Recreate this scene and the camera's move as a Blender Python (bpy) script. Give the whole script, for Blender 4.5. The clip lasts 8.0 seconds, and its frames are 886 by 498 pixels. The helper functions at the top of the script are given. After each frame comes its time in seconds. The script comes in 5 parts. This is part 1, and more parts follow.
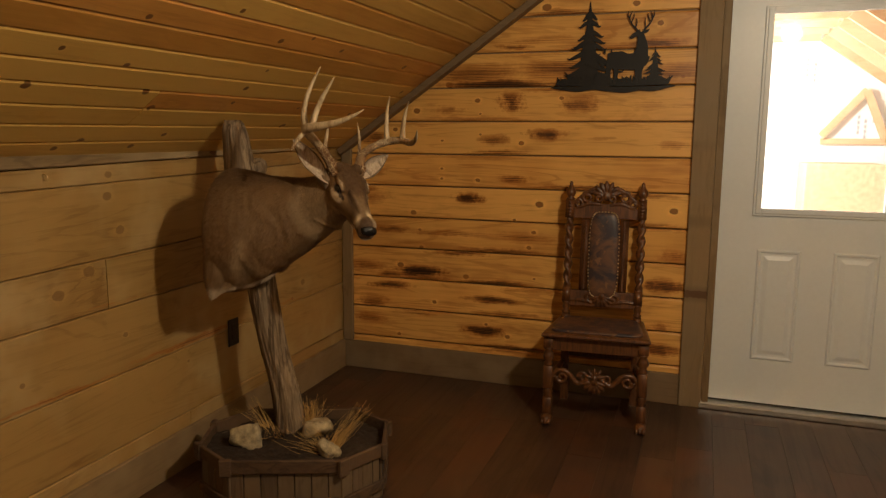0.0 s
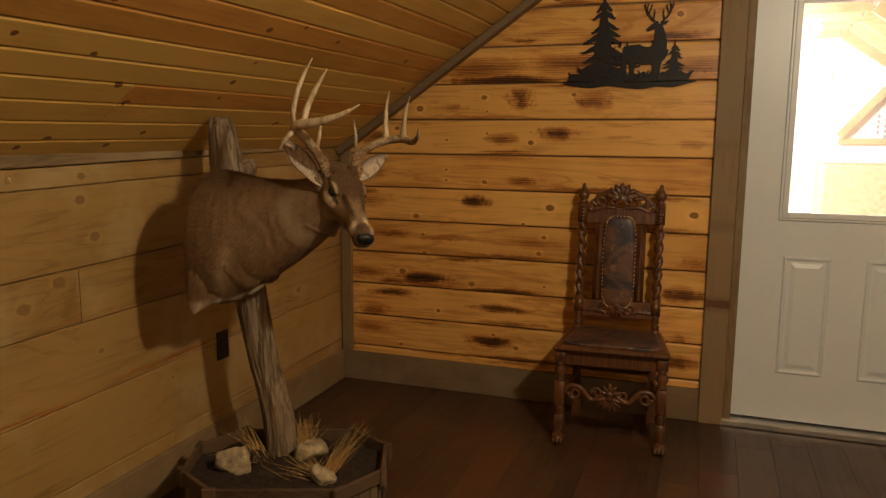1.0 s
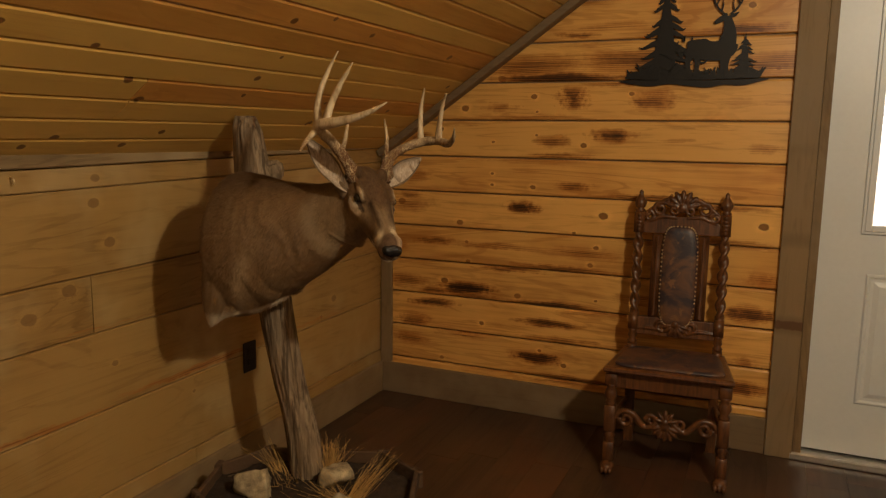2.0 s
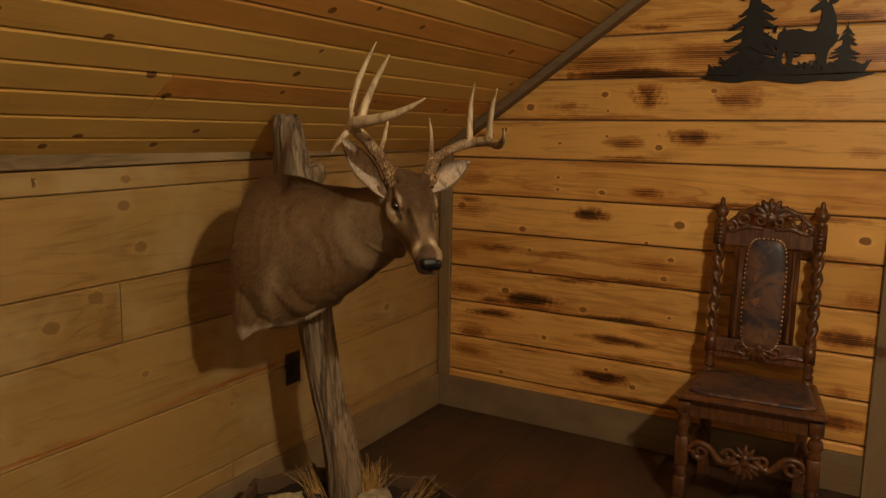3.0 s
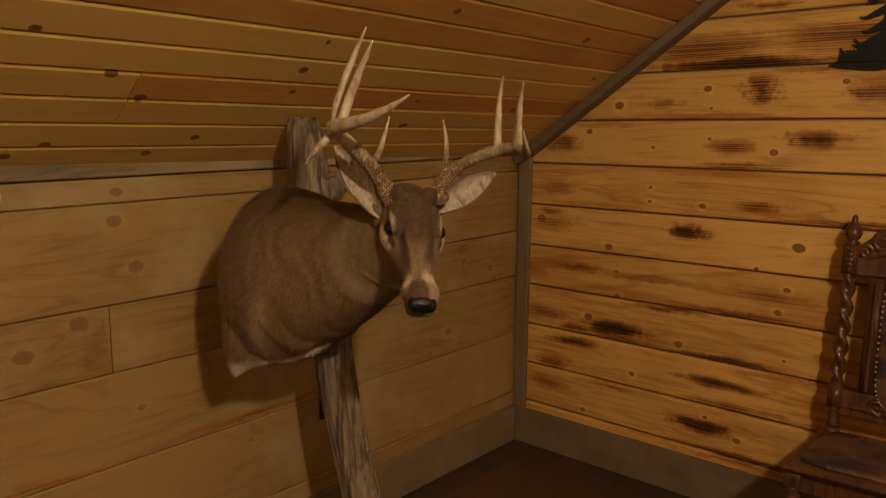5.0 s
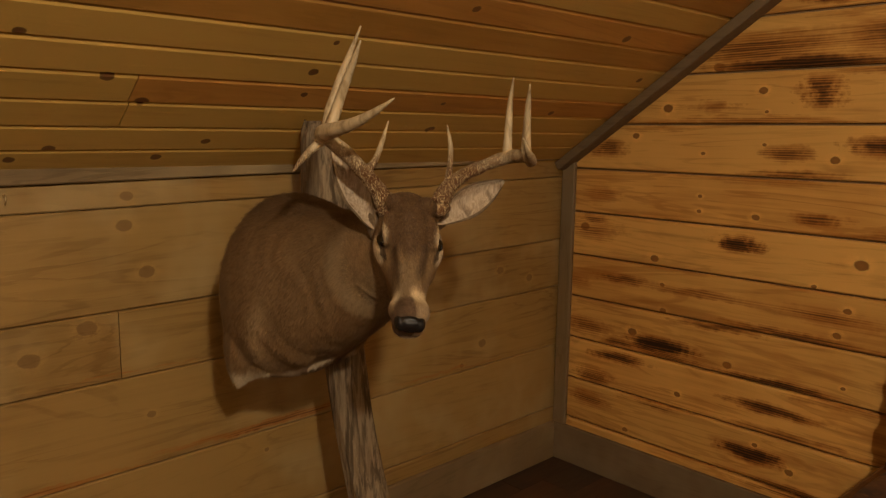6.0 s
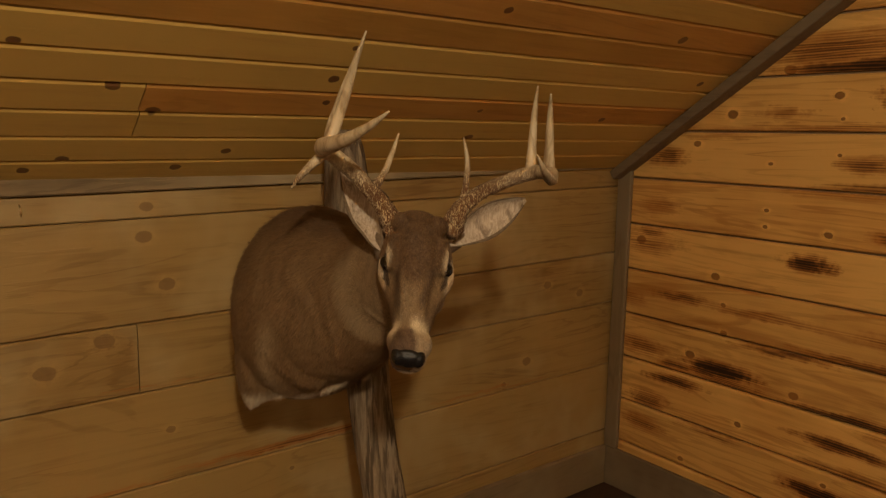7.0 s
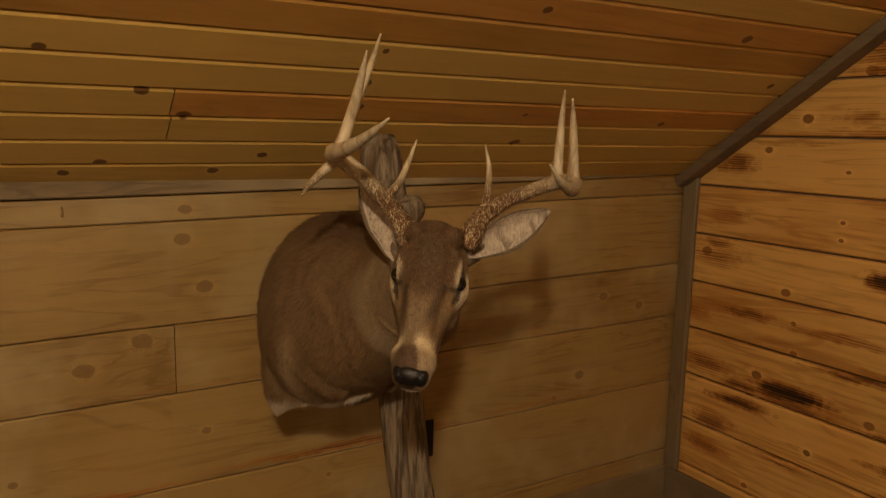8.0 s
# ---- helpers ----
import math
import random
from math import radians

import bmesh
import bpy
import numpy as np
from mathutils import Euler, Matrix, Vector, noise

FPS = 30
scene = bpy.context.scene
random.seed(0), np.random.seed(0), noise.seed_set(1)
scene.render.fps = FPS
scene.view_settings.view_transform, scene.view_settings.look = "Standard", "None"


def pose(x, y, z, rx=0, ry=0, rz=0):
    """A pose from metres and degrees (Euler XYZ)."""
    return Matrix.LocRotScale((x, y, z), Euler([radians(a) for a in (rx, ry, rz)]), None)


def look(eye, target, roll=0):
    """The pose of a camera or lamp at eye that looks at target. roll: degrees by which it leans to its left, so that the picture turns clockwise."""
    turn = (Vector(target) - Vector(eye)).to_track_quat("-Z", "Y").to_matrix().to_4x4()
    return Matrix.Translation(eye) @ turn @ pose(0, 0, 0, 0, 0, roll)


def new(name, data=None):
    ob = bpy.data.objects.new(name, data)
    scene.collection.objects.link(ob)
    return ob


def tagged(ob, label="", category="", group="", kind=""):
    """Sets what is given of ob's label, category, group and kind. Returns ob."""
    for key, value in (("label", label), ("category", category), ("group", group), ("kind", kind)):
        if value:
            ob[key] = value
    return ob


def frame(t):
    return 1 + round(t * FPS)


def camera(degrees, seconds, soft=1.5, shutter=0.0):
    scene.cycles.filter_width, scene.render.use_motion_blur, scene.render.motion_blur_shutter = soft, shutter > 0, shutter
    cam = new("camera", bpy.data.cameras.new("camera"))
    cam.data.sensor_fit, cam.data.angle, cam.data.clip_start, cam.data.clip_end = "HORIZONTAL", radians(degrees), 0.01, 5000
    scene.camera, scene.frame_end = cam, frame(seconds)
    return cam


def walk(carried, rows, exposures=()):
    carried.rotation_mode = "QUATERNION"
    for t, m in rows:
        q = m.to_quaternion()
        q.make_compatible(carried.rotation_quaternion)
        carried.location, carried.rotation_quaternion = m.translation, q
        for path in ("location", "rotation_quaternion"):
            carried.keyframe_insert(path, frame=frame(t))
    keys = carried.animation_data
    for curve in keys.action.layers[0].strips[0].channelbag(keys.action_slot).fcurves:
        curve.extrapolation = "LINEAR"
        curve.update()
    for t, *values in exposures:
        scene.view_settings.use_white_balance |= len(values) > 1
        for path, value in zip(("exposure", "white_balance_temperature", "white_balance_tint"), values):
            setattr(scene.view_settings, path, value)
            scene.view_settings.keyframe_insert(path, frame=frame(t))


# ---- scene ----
cam = camera(61.6, 8.0, soft=1.3)
PATH = [
    (0, (0.056, 0.002, 1.405), (-0.592, 1.87, 1.102), 0.4),
    (0.5, (0.01, 0.116, 1.396), (-0.642, 1.982, 1.096), 0.4),
    (1, (-0.02, 0.225, 1.396), (-0.68, 2.089, 1.095), 0.4),
    (1.5, (-0.038, 0.348, 1.398), (-0.752, 2.192, 1.098), 0.6),
    (3, (-0.064, 0.706, 1.396), (-1.05, 2.42, 1.097), 1.0),
    (3.5, (-0.081, 0.84, 1.395), (-1.148, 2.505, 1.097), 1.0),
    (4, (-0.087, 0.97, 1.39), (-1.231, 2.584, 1.092), 0.6),
    (5.5, (-0.008, 1.307, 1.421), (-1.369, 2.741, 1.119), 0.8),
    (6, (0.001, 1.393, 1.423), (-1.432, 2.756, 1.122), 0.9),
    (6.5, (-0.002, 1.483, 1.432), (-1.501, 2.772, 1.131), 1.0),
    (7, (-0.017, 1.573, 1.451), (-1.582, 2.78, 1.146), 1.1),
    (7.5, (-0.022, 1.646, 1.459), (-1.653, 2.762, 1.153), 1.3),
    (8, (0.001, 1.715, 1.464), (-1.694, 2.731, 1.156), 1.4),
]
walk(cam, [(t, look(eye, target, roll)) for t, eye, target, roll in PATH])

# ---- light ----
world = bpy.data.worlds.new("world")
scene.world = world
world.use_nodes = True
world.node_tree.nodes["Background"].inputs[0].default_value = (0.02, 0.025, 0.035, 1)
world.node_tree.nodes["Background"].inputs[1].default_value = 0.1

WARM = (1.0, 0.825, 0.585)


def lamp(name, x, y, z, watts, size, colour=WARM):
    data = bpy.data.lights.new(name, "POINT")
    data.shadow_soft_size, data.energy, data.color = size, watts, colour
    ob = new(name, data)
    ob.matrix_basis = pose(x, y, z)
    return ob


# the third is an unseen fill, added at the back of the room
ROOM_AND_FILL_LAMPS = [(0.66, 1.32, 100), (1.75, -0.5, 17), (0.0, -1.6, 13)]
for x, y, watts in ROOM_AND_FILL_LAMPS:
    lamp("ceiling_lamp_or_fill", x, y, 2.225, watts, 0.065)
# unseen source added out of view left of the pane to brighten the attic
lamp("attic_fill", -0.5, 6.2, 2.05, 560, 0.10, (1.0, 0.93, 0.84))

# ---- materials ----


class Mat:
    """A node material with short calls for its nodes."""

    def __init__(self, name, rough=0.6, metal=0.0, spec=0.4):
        self.m = bpy.data.materials.new(name)
        self.m.use_nodes = True
        self.t = self.m.node_tree
        self.b = self.t.nodes["Principled BSDF"]
        self.b.inputs["Roughness"].default_value = rough
        self.b.inputs["Metallic"].default_value = metal
        self.b.inputs["Specular IOR Level"].default_value = spec

    def put(self, socket, value):
        if isinstance(value, bpy.types.NodeSocket):
            self.t.links.new(value, socket)
        elif isinstance(value, (tuple, list)) and len(value) == 3 and socket.type == "RGBA":
            socket.default_value = (*value, 1)
        else:
            socket.default_value = value

    def math(self, op, a, b=0.0, clamp=False):
        n = self.t.nodes.new("ShaderNodeMath")
        n.operation, n.use_clamp = op, clamp
        self.put(n.inputs[0], a), self.put(n.inputs[1], b)
        return n.outputs[0]

    def vec(self, op, a, b=(0, 0, 0)):
        n = self.t.nodes.new("ShaderNodeVectorMath")
        n.operation = op
        self.put(n.inputs[0], a), self.put(n.inputs[1], b)
        return n.outputs["Value"] if op == "LENGTH" else n.outputs[0]

    def noise(self, v, scale=1.0, detail=3.0, rough=0.55, dist=0.0):
        n = self.t.nodes.new("ShaderNodeTexNoise")
        self.put(n.inputs["Vector"], v)
        n.inputs["Scale"].default_value, n.inputs["Detail"].default_value = scale, detail
        n.inputs["Roughness"].default_value, n.inputs["Distortion"].default_value = rough, dist
        return n.outputs["Fac"]

    def voro(self, v, scale=1.0):
        n = self.t.nodes.new("ShaderNodeTexVoronoi")
        n.voronoi_dimensions = "2D"
        self.put(n.inputs["Vector"], v)
        n.inputs["Scale"].default_value = scale
        return n.outputs["Distance"]

    def ramp(self, v, lo, hi, a=0.0, b=1.0):
        n = self.t.nodes.new("ShaderNodeMapRange")
        n.interpolation_type = "SMOOTHSTEP"
        self.put(n.inputs["Value"], v)
        for k, x in zip(("From Min", "From Max", "To Min", "To Max"), (lo, hi, a, b)):
            n.inputs[k].default_value = x
        return n.outputs[0]

    def mix(self, f, a, b, how="MIX"):
        n = self.t.nodes.new("ShaderNodeMix")
        n.data_type, n.blend_type = "RGBA", how
        self.put(n.inputs["Factor"], f), self.put(n.inputs["A"], a), self.put(n.inputs["B"], b)
        return n.outputs["Result"]

    def pos(self):
        return self.t.nodes.new("ShaderNodeNewGeometry").outputs["Position"]

    def local(self):
        return self.t.nodes.new("ShaderNodeTexCoord").outputs["Object"]

    def island(self):
        return self.t.nodes.new("ShaderNodeNewGeometry").outputs["Random Per Island"]

    def rand(self):
        return self.t.nodes.new("ShaderNodeObjectInfo").outputs["Random"]

    def shift(self, v, r, amount=17.0):
        """The place v, thrown elsewhere for each piece by its number r."""
        n = self.t.nodes.new("ShaderNodeCombineXYZ")
        self.put(n.inputs[0], self.math("MULTIPLY", r, amount))
        self.put(n.inputs[1], self.math("MULTIPLY", r, amount * 2.3))
        self.put(n.inputs[2], self.math("MULTIPLY", r, amount * 3.1))
        return self.vec("ADD", v, n.outputs[0])

    def spot(self, v, centre, radius, soft=0.5):
        d = self.vec("LENGTH", self.vec("DIVIDE", self.vec("SUBTRACT", v, centre), radius))
        return self.ramp(d, soft, 1.0, 1.0, 0.0)

    def warp(self, v, scale, amount, tall=1.0):
        n = self.t.nodes.new("ShaderNodeTexNoise")
        self.put(n.inputs["Vector"], v)
        n.inputs["Scale"].default_value, n.inputs["Detail"].default_value = scale, 2.0
        off = self.vec("SUBTRACT", n.outputs["Color"], (0.5, 0.5, 0.5))
        return self.vec("ADD", v, self.vec("MULTIPLY", off, (amount, amount, amount * tall)))

    def most(self, masks):
        out = masks[0]
        for k in masks[1:]:
            out = self.math("MAXIMUM", out, k)
        return out

    def colour(self, c):
        self.put(self.b.inputs["Base Color"], c)

    def rough(self, r):
        self.put(self.b.inputs["Roughness"], r)

    def bump(self, h, strength=0.3, dist=0.004):
        n = self.t.nodes.new("ShaderNodeBump")
        n.inputs["Strength"].default_value, n.inputs["Distance"].default_value = strength, dist
        self.put(n.inputs["Height"], h)
        self.put(self.b.inputs["Normal"], n.outputs[0])


def wood(name, light, dark, along, rough=0.5, knots=0.0, across=2, grain=1.0, piece="rand", bump=0.25, stain=None, spots=(), burns=(), spec=0.35, knot_dark=(0.10, 0.045, 0.018), knot_mix=0.85, toast=0.0, ringing=0.16, knot_heart=(0.24, 0.095, 0.03), halo=0.7, scorch=1.0):
    """Board wood with its grain along axis `along`. spots: knots at (u, v) metres; burns: scorched patches (u, v, half width, half height, strength)."""
    w = Mat(name, rough, 0.0, spec)
    p = w.pos()
    r = w.rand() if piece == "rand" else w.island()
    q = w.shift(p, r)
    stretch = [26.0, 26.0, 26.0]
    stretch[along] = 1.1
    wide = [7.0, 7.0, 7.0]
    wide[along] = 0.8
    g1 = w.noise(w.vec("MULTIPLY", q, tuple(a * 2.6 * grain for a in stretch)), 1.0, 3.0, 0.6, 0.3)
    g2 = w.noise(w.vec("MULTIPLY", q, tuple(a * grain for a in wide)), 1.0, 4.0, 0.55, 1.2)
    # growth rings, cut lengthways
    ringed = w.math("SINE", w.math("MULTIPLY", g2, 46.0))
    ring = w.ramp(ringed, 0.45, 1.0, 0.0, 1.0)
    blotch = w.noise(q, 3.1, 3.0, 0.5)
    tone = w.math("ADD", w.math("MULTIPLY", g1, 0.55), w.math("MULTIPLY", ring, ringing))
    tone = w.math("ADD", tone, w.math("MULTIPLY", w.math("SUBTRACT", blotch, 0.5), 0.7))
    tone = w.math("ADD", tone, w.math("MULTIPLY", w.math("SUBTRACT", r, 0.5), 0.34))
    c = w.mix(w.ramp(tone, 0.1, 0.85), light, dark)
    if piece == "island":
        c = w.mix(w.ramp(r, 0.80, 0.84, 0.0, 0.55), c, w.mix(1.0, c, (0.80, 0.55, 0.40), "MULTIPLY"))
    if stain:
        c = w.mix(w.ramp(w.noise(q, 1.7, 4.0, 0.65), 0.46, 0.68, 0.0, 0.85), c, stain)
    if knots:
        cut = w.t.nodes.new("ShaderNodeSeparateXYZ")
        w.put(cut.inputs[0], q)
        flat = w.t.nodes.new("ShaderNodeCombineXYZ")
        w.put(flat.inputs[0], w.math("MULTIPLY", cut.outputs[across], 1.0 / 0.16))
        w.put(flat.inputs[1], w.math("MULTIPLY", cut.outputs[along], 1.0 / 0.30))
        d = w.voro(flat.outputs[0], knots)
        d = w.math("ADD", d, w.math("MULTIPLY", w.math("SUBTRACT", g1, 0.5), 0.06))
        k = w.ramp(d, 0.040, 0.062, 1.0, 0.0)
        c = w.mix(w.ramp(d, 0.06, 0.15, 0.4 * knot_mix, 0.0), c, tuple(a * 0.6 for a in dark))
        c = w.mix(w.math("MULTIPLY", k, knot_mix), c, knot_dark)
    if spots:
        wob = w.warp(p, 40.0, 0.008)
        cores, halos, hearts = [], [], []
        for u, v, s in spots:
            centre, rad = [0, 0, 0], [9.0, 9.0, 9.0]
            centre[along], centre[across] = u, v
            rad[along], rad[across] = 0.019 * s, 0.014 * s
            cores.append(w.spot(wob, tuple(centre), tuple(rad), 0.80))
            hearts.append(w.spot(wob, tuple(centre), tuple(a * 0.85 for a in rad), 0.25))
            halos.append(w.spot(wob, tuple(centre), tuple(a * 2.2 for a in rad), 0.35))
        rim = w.math("MULTIPLY", w.ramp(w.noise(w.vec("MULTIPLY", p, (1, 1, 1)), 75.0, 2.0, 0.6), 0.38, 0.62, 0.35, 1.0), w.most(halos))
        c = w.mix(w.math("MULTIPLY", rim, halo), c, tuple(min(1, a * 1.25) for a in light))
        c = w.mix(w.math("MULTIPLY", w.most(cores), knot_mix), c, knot_dark)
        c = w.mix(w.math("MULTIPLY", w.most(hearts), 0.75 * knot_mix), c, knot_heart)
    if toast:
        band = [7.0, 7.0, 7.0]
        band[along] = 1.7
        t = w.noise(w.vec("MULTIPLY", q, tuple(band)), 1.0, 4.0, 0.6, 0.6)
        t = w.math("ADD", t, w.math("MULTIPLY", w.math("SUBTRACT", g1, 0.5), 0.38))
        c = w.mix(w.ramp(t, 0.52, 0.74, 0.0, toast), c, (0.38, 0.14, 0.024))
    if burns:
        marks = []
        torn = w.warp(p, 11.0, 0.14, 0.25)
        torn = w.vec("ADD", torn, w.vec("MULTIPLY", w.vec("SUBTRACT", w.warp(p, 60.0, 0.05), p), (2.2, 2.2 * (along == 1), 0.22)))
        for u, v, hu, hv, s in burns:
            centre = [0, 0, v]
            centre[along] = u
            rad = [9.0, 9.0, hv * 1.25]
            rad[along] = hu * 1.3
            marks.append(w.math("MULTIPLY", w.spot(torn, tuple(centre), tuple(rad), 0.12), s * scorch))
        m = w.most(marks)
        fine = [120.0, 120.0, 120.0]
        fine[along] = 2.0
        streak = w.noise(w.vec("MULTIPLY", q, tuple(fine)), 1.0, 2.0, 0.6, 0.3)
        patch = w.noise(w.vec("MULTIPLY", q, tuple(a * 0.22 for a in fine)), 1.0, 3.0, 0.6, 0.8)
        height = w.t.nodes.new("ShaderNodeSeparateXYZ")
        w.put(height.inputs[0], p)
        # the flame bites deepest along the growth rings
        line = w.math("SINE", w.math("ADD", w.math("MULTIPLY", height.outputs[2], 760.0), w.math("MULTIPLY", g2, 34.0)))
        v = w.math("ADD", m, w.math("MULTIPLY", w.math("SUBTRACT", streak, 0.5), 0.75))
        v = w.math("ADD", v, w.math("MULTIPLY", w.math("SUBTRACT", patch, 0.5), 0.55))
        v = w.math("ADD", v, w.math("MULTIPLY", w.math("MULTIPLY", line, m), 0.20))
        v = w.math("MULTIPLY", v, w.ramp(m, 0.02, 0.22))
        c = w.mix(w.ramp(v, 0.08, 0.55, 0.0, 0.72), c, (0.40, 0.135, 0.020))
        c = w.mix(w.ramp(v, 0.42, 0.80, 0.0, 0.88), c, (0.105, 0.034, 0.009))
        c = w.mix(w.ramp(v, 0.78, 1.08, 0.0, 0.92), c, (0.018, 0.009, 0.005))
    w.colour(c)
    w.rough(w.math("ADD", w.math("MULTIPLY", g1, 0.16), rough - 0.08))
    w.bump(w.math("ADD", w.math("MULTIPLY", g1, 0.7), w.math("MULTIPLY", ring, 0.3)), bump, 0.002)
    return w.m


KNEE_KNOTS = [(2.106, 1.182, 1.25), (2.160, 1.055, 1.3), (2.002, 0.927, 1.5), (1.866, 0.868, 1.5), (2.155, 0.662, 0.75), (1.70, 0.61, 0.7), (3.459, 0.621, 1.3), (3.553, 0.90, 1.1), (3.733, 0.85, 1.1), (2.115, 1.258, 1.0), (2.504, 0.458, 0.5), (3.348, 0.552, 0.7)]
KNEE_STREAKS = [(2.50, 0.543, 0.45, 0.018, 0.62), (1.85, 0.528, 0.40, 0.012, 0.5), (3.3, 0.545, 0.4, 0.012, 0.35), (2.1, 0.79, 0.35, 0.008, 0.3)]
PINE, PINE_DARK = (0.82, 0.465, 0.132), (0.50, 0.215, 0.045)
CEILING_KNOTS = [(1.79, -1.54, 0.75), (1.974, -1.632, 0.9), (2.068, -1.699, 1.0), (2.28, -1.826, 0.8), (1.913, -1.855, 0.9), (1.841, -1.89, 0.75), (2.172, -1.884, 0.8), (2.451, -1.488, 0.5), (3.46, -1.352, 1.0), (2.775, -1.343, 0.8), (3.006, -1.766, 1.1), (3.774, -1.495, 0.8), (2.96, -1.656, 0.55), (3.498, -1.671, 0.8), (2.342, -1.36, 0.9), (2.446, -1.578, 0.8), (2.466, -1.652, 0.6), (2.507, -1.321, 0.6), (1.532, -1.645, 0.9), (2.014, -1.291, 0.7), (1.701, -1.375, 0.7), (1.532, -1.512, 0.6)]
M_CEIL = wood("ceiling pine", (0.56, 0.345, 0.088), (0.40, 0.222, 0.050), 1, 0.36, across=0, piece="island", spots=CEILING_KNOTS, knot_dark=(0.07, 0.025, 0.010), knot_heart=(0.16, 0.055, 0.018), halo=0.25, ringing=0.10)
M_CEIL_WARM = wood("ceiling pine, redder", (0.54, 0.265, 0.062), (0.37, 0.160, 0.034), 1, 0.36, across=0, spots=CEILING_KNOTS, knot_dark=(0.07, 0.025, 0.010), knot_heart=(0.16, 0.055, 0.018), halo=0.2)
M_KNEE = wood("wall pine", (0.395, 0.245, 0.082), (0.19, 0.098, 0.026), 1, 0.40, stain=(0.47, 0.335, 0.150), knot_dark=(0.17, 0.088, 0.034), knot_heart=(0.24, 0.135, 0.050), knot_mix=0.62, spots=KNEE_KNOTS, burns=KNEE_STREAKS, spec=0.5, halo=0.55, bump=0.35)
M_TRIM_X = wood("grey trim along x", (0.19, 0.13, 0.07), (0.105, 0.07, 0.036), 0, 0.65, stain=(0.24, 0.175, 0.10), bump=0.4)
M_TRIM_Y = wood("grey trim along y", (0.25, 0.17, 0.085), (0.14, 0.092, 0.045), 1, 0.65, stain=(0.33, 0.235, 0.125), bump=0.4, knots=0.4)
M_TRIM_Z = wood("grey trim upright", (0.25, 0.168, 0.082), (0.14, 0.09, 0.042), 2, 0.65, stain=(0.24, 0.175, 0.10), bump=0.4, knots=0.4)
M_CAP = wood("rough cap board", (0.31, 0.215, 0.105), (0.15, 0.098, 0.046), 1, 0.7, stain=(0.40, 0.30, 0.165), bump=0.5, knots=0.6)
M_TRIM_DARK = wood("dark slope trim", (0.20, 0.135, 0.072), (0.11, 0.07, 0.036), 0, 0.7, bump=0.4)
M_FLOOR = wood("floor plank", (0.072, 0.040, 0.024), (0.024, 0.014, 0.010), 1, 0.34, grain=0.55, stain=(0.105, 0.043, 0.021), spec=0.5)
M_BARN = wood("barn wood", (0.15, 0.105, 0.06), (0.06, 0.04, 0.024), 2, 0.8, bump=0.6, stain=(0.085, 0.05, 0.028))
M_BARN_DARK = wood("rim wood", (0.11, 0.066, 0.036), (0.042, 0.025, 0.014), 0, 0.8, bump=0.6)
M_RAFTER = wood("rafter spruce", (0.60, 0.44, 0.29), (0.44, 0.28, 0.16), 0, 0.7)


def plain(name, c, rough=0.5, metal=0.0, vary=0.12, scale=8.0, bump=0.1, spec=0.4):
    w = Mat(name, rough, metal, spec)
    p = w.pos()
    n = w.noise(p, scale, 4.0, 0.6)
    f = w.noise(p, scale * 14, 3.0, 0.6)
    k = w.math("ADD", w.math("MULTIPLY", n, 0.6), w.math("MULTIPLY", f, 0.4))
    w.colour(w.mix(w.ramp(k, 0.3, 0.7), tuple(a * (1 - vary) for a in c), tuple(min(1, a * (1 + vary)) for a in c)))
    w.rough(w.math("ADD", w.math("MULTIPLY", n, 0.15), rough - 0.075))
    w.bump(f, bump, 0.002)
    return w.m


M_WHITE = plain("door paint", (0.68, 0.72, 0.735), 0.36, vary=0.03, scale=3.0, bump=0.04)
M_METAL = plain("aluminium sill", (0.6, 0.58, 0.54), 0.35, 0.9, scale=20)
M_BLACK = plain("black steel", (0.012, 0.011, 0.010), 0.5, 0.2, scale=12)
M_PLASTIC = plain("black plastic", (0.014, 0.013, 0.012), 0.4, scale=12)
M_WALL = plain("plain backing", (0.30, 0.2, 0.1), 0.7)
M_SHEET = plain("white sheathing wrap", (0.80, 0.82, 0.85), 0.5, vary=0.05, scale=2.0)
M_INK = plain("grey print", (0.35, 0.38, 0.42), 0.6)
M_OSB = plain("strand board", (0.62, 0.47, 0.33), 0.8, vary=0.25, scale=25)
M_SOIL = plain("dark soil", (0.035, 0.022, 0.014), 0.95, vary=0.45, scale=40, bump=1.0)
M_BRASS = plain("brass nail", (0.75, 0.58, 0.34), 0.35, 0.9)


def glass(name):
    w = Mat(name, 0.02)
    w.b.inputs["Transmission Weight"].default_value = 1.0
    w.b.inputs["IOR"].default_value = 1.45
    return w.m


M_GLASS = glass("pane glass")

# ---- mesh helpers ----


def thing(name, m, label, category, group="", kind=""):
    ob = new(name)
    ob.matrix_basis = m
    ob.empty_display_size = 0.05
    return tagged(ob, label, category, group, kind)


def mesh_of(name, bm, material, smooth=False):
    bmesh.ops.recalc_face_normals(bm, faces=bm.faces)
    me = bpy.data.meshes.new(name)
    bm.to_mesh(me)
    bm.free()
    me.materials.append(material)
    if smooth:
        me.polygons.foreach_set("use_smooth", [True] * len(me.polygons))
    return me


def part(name, bm, material, parent=None, label="", smooth=False):
    ob = new(name, mesh_of(name, bm, material, smooth))
    ob.parent = parent
    return tagged(ob, label) if label else ob


def setting(name, bm, material, label, category, smooth=False):
    return tagged(part(name, bm, material, None, "", smooth), label, category, "", "structure")


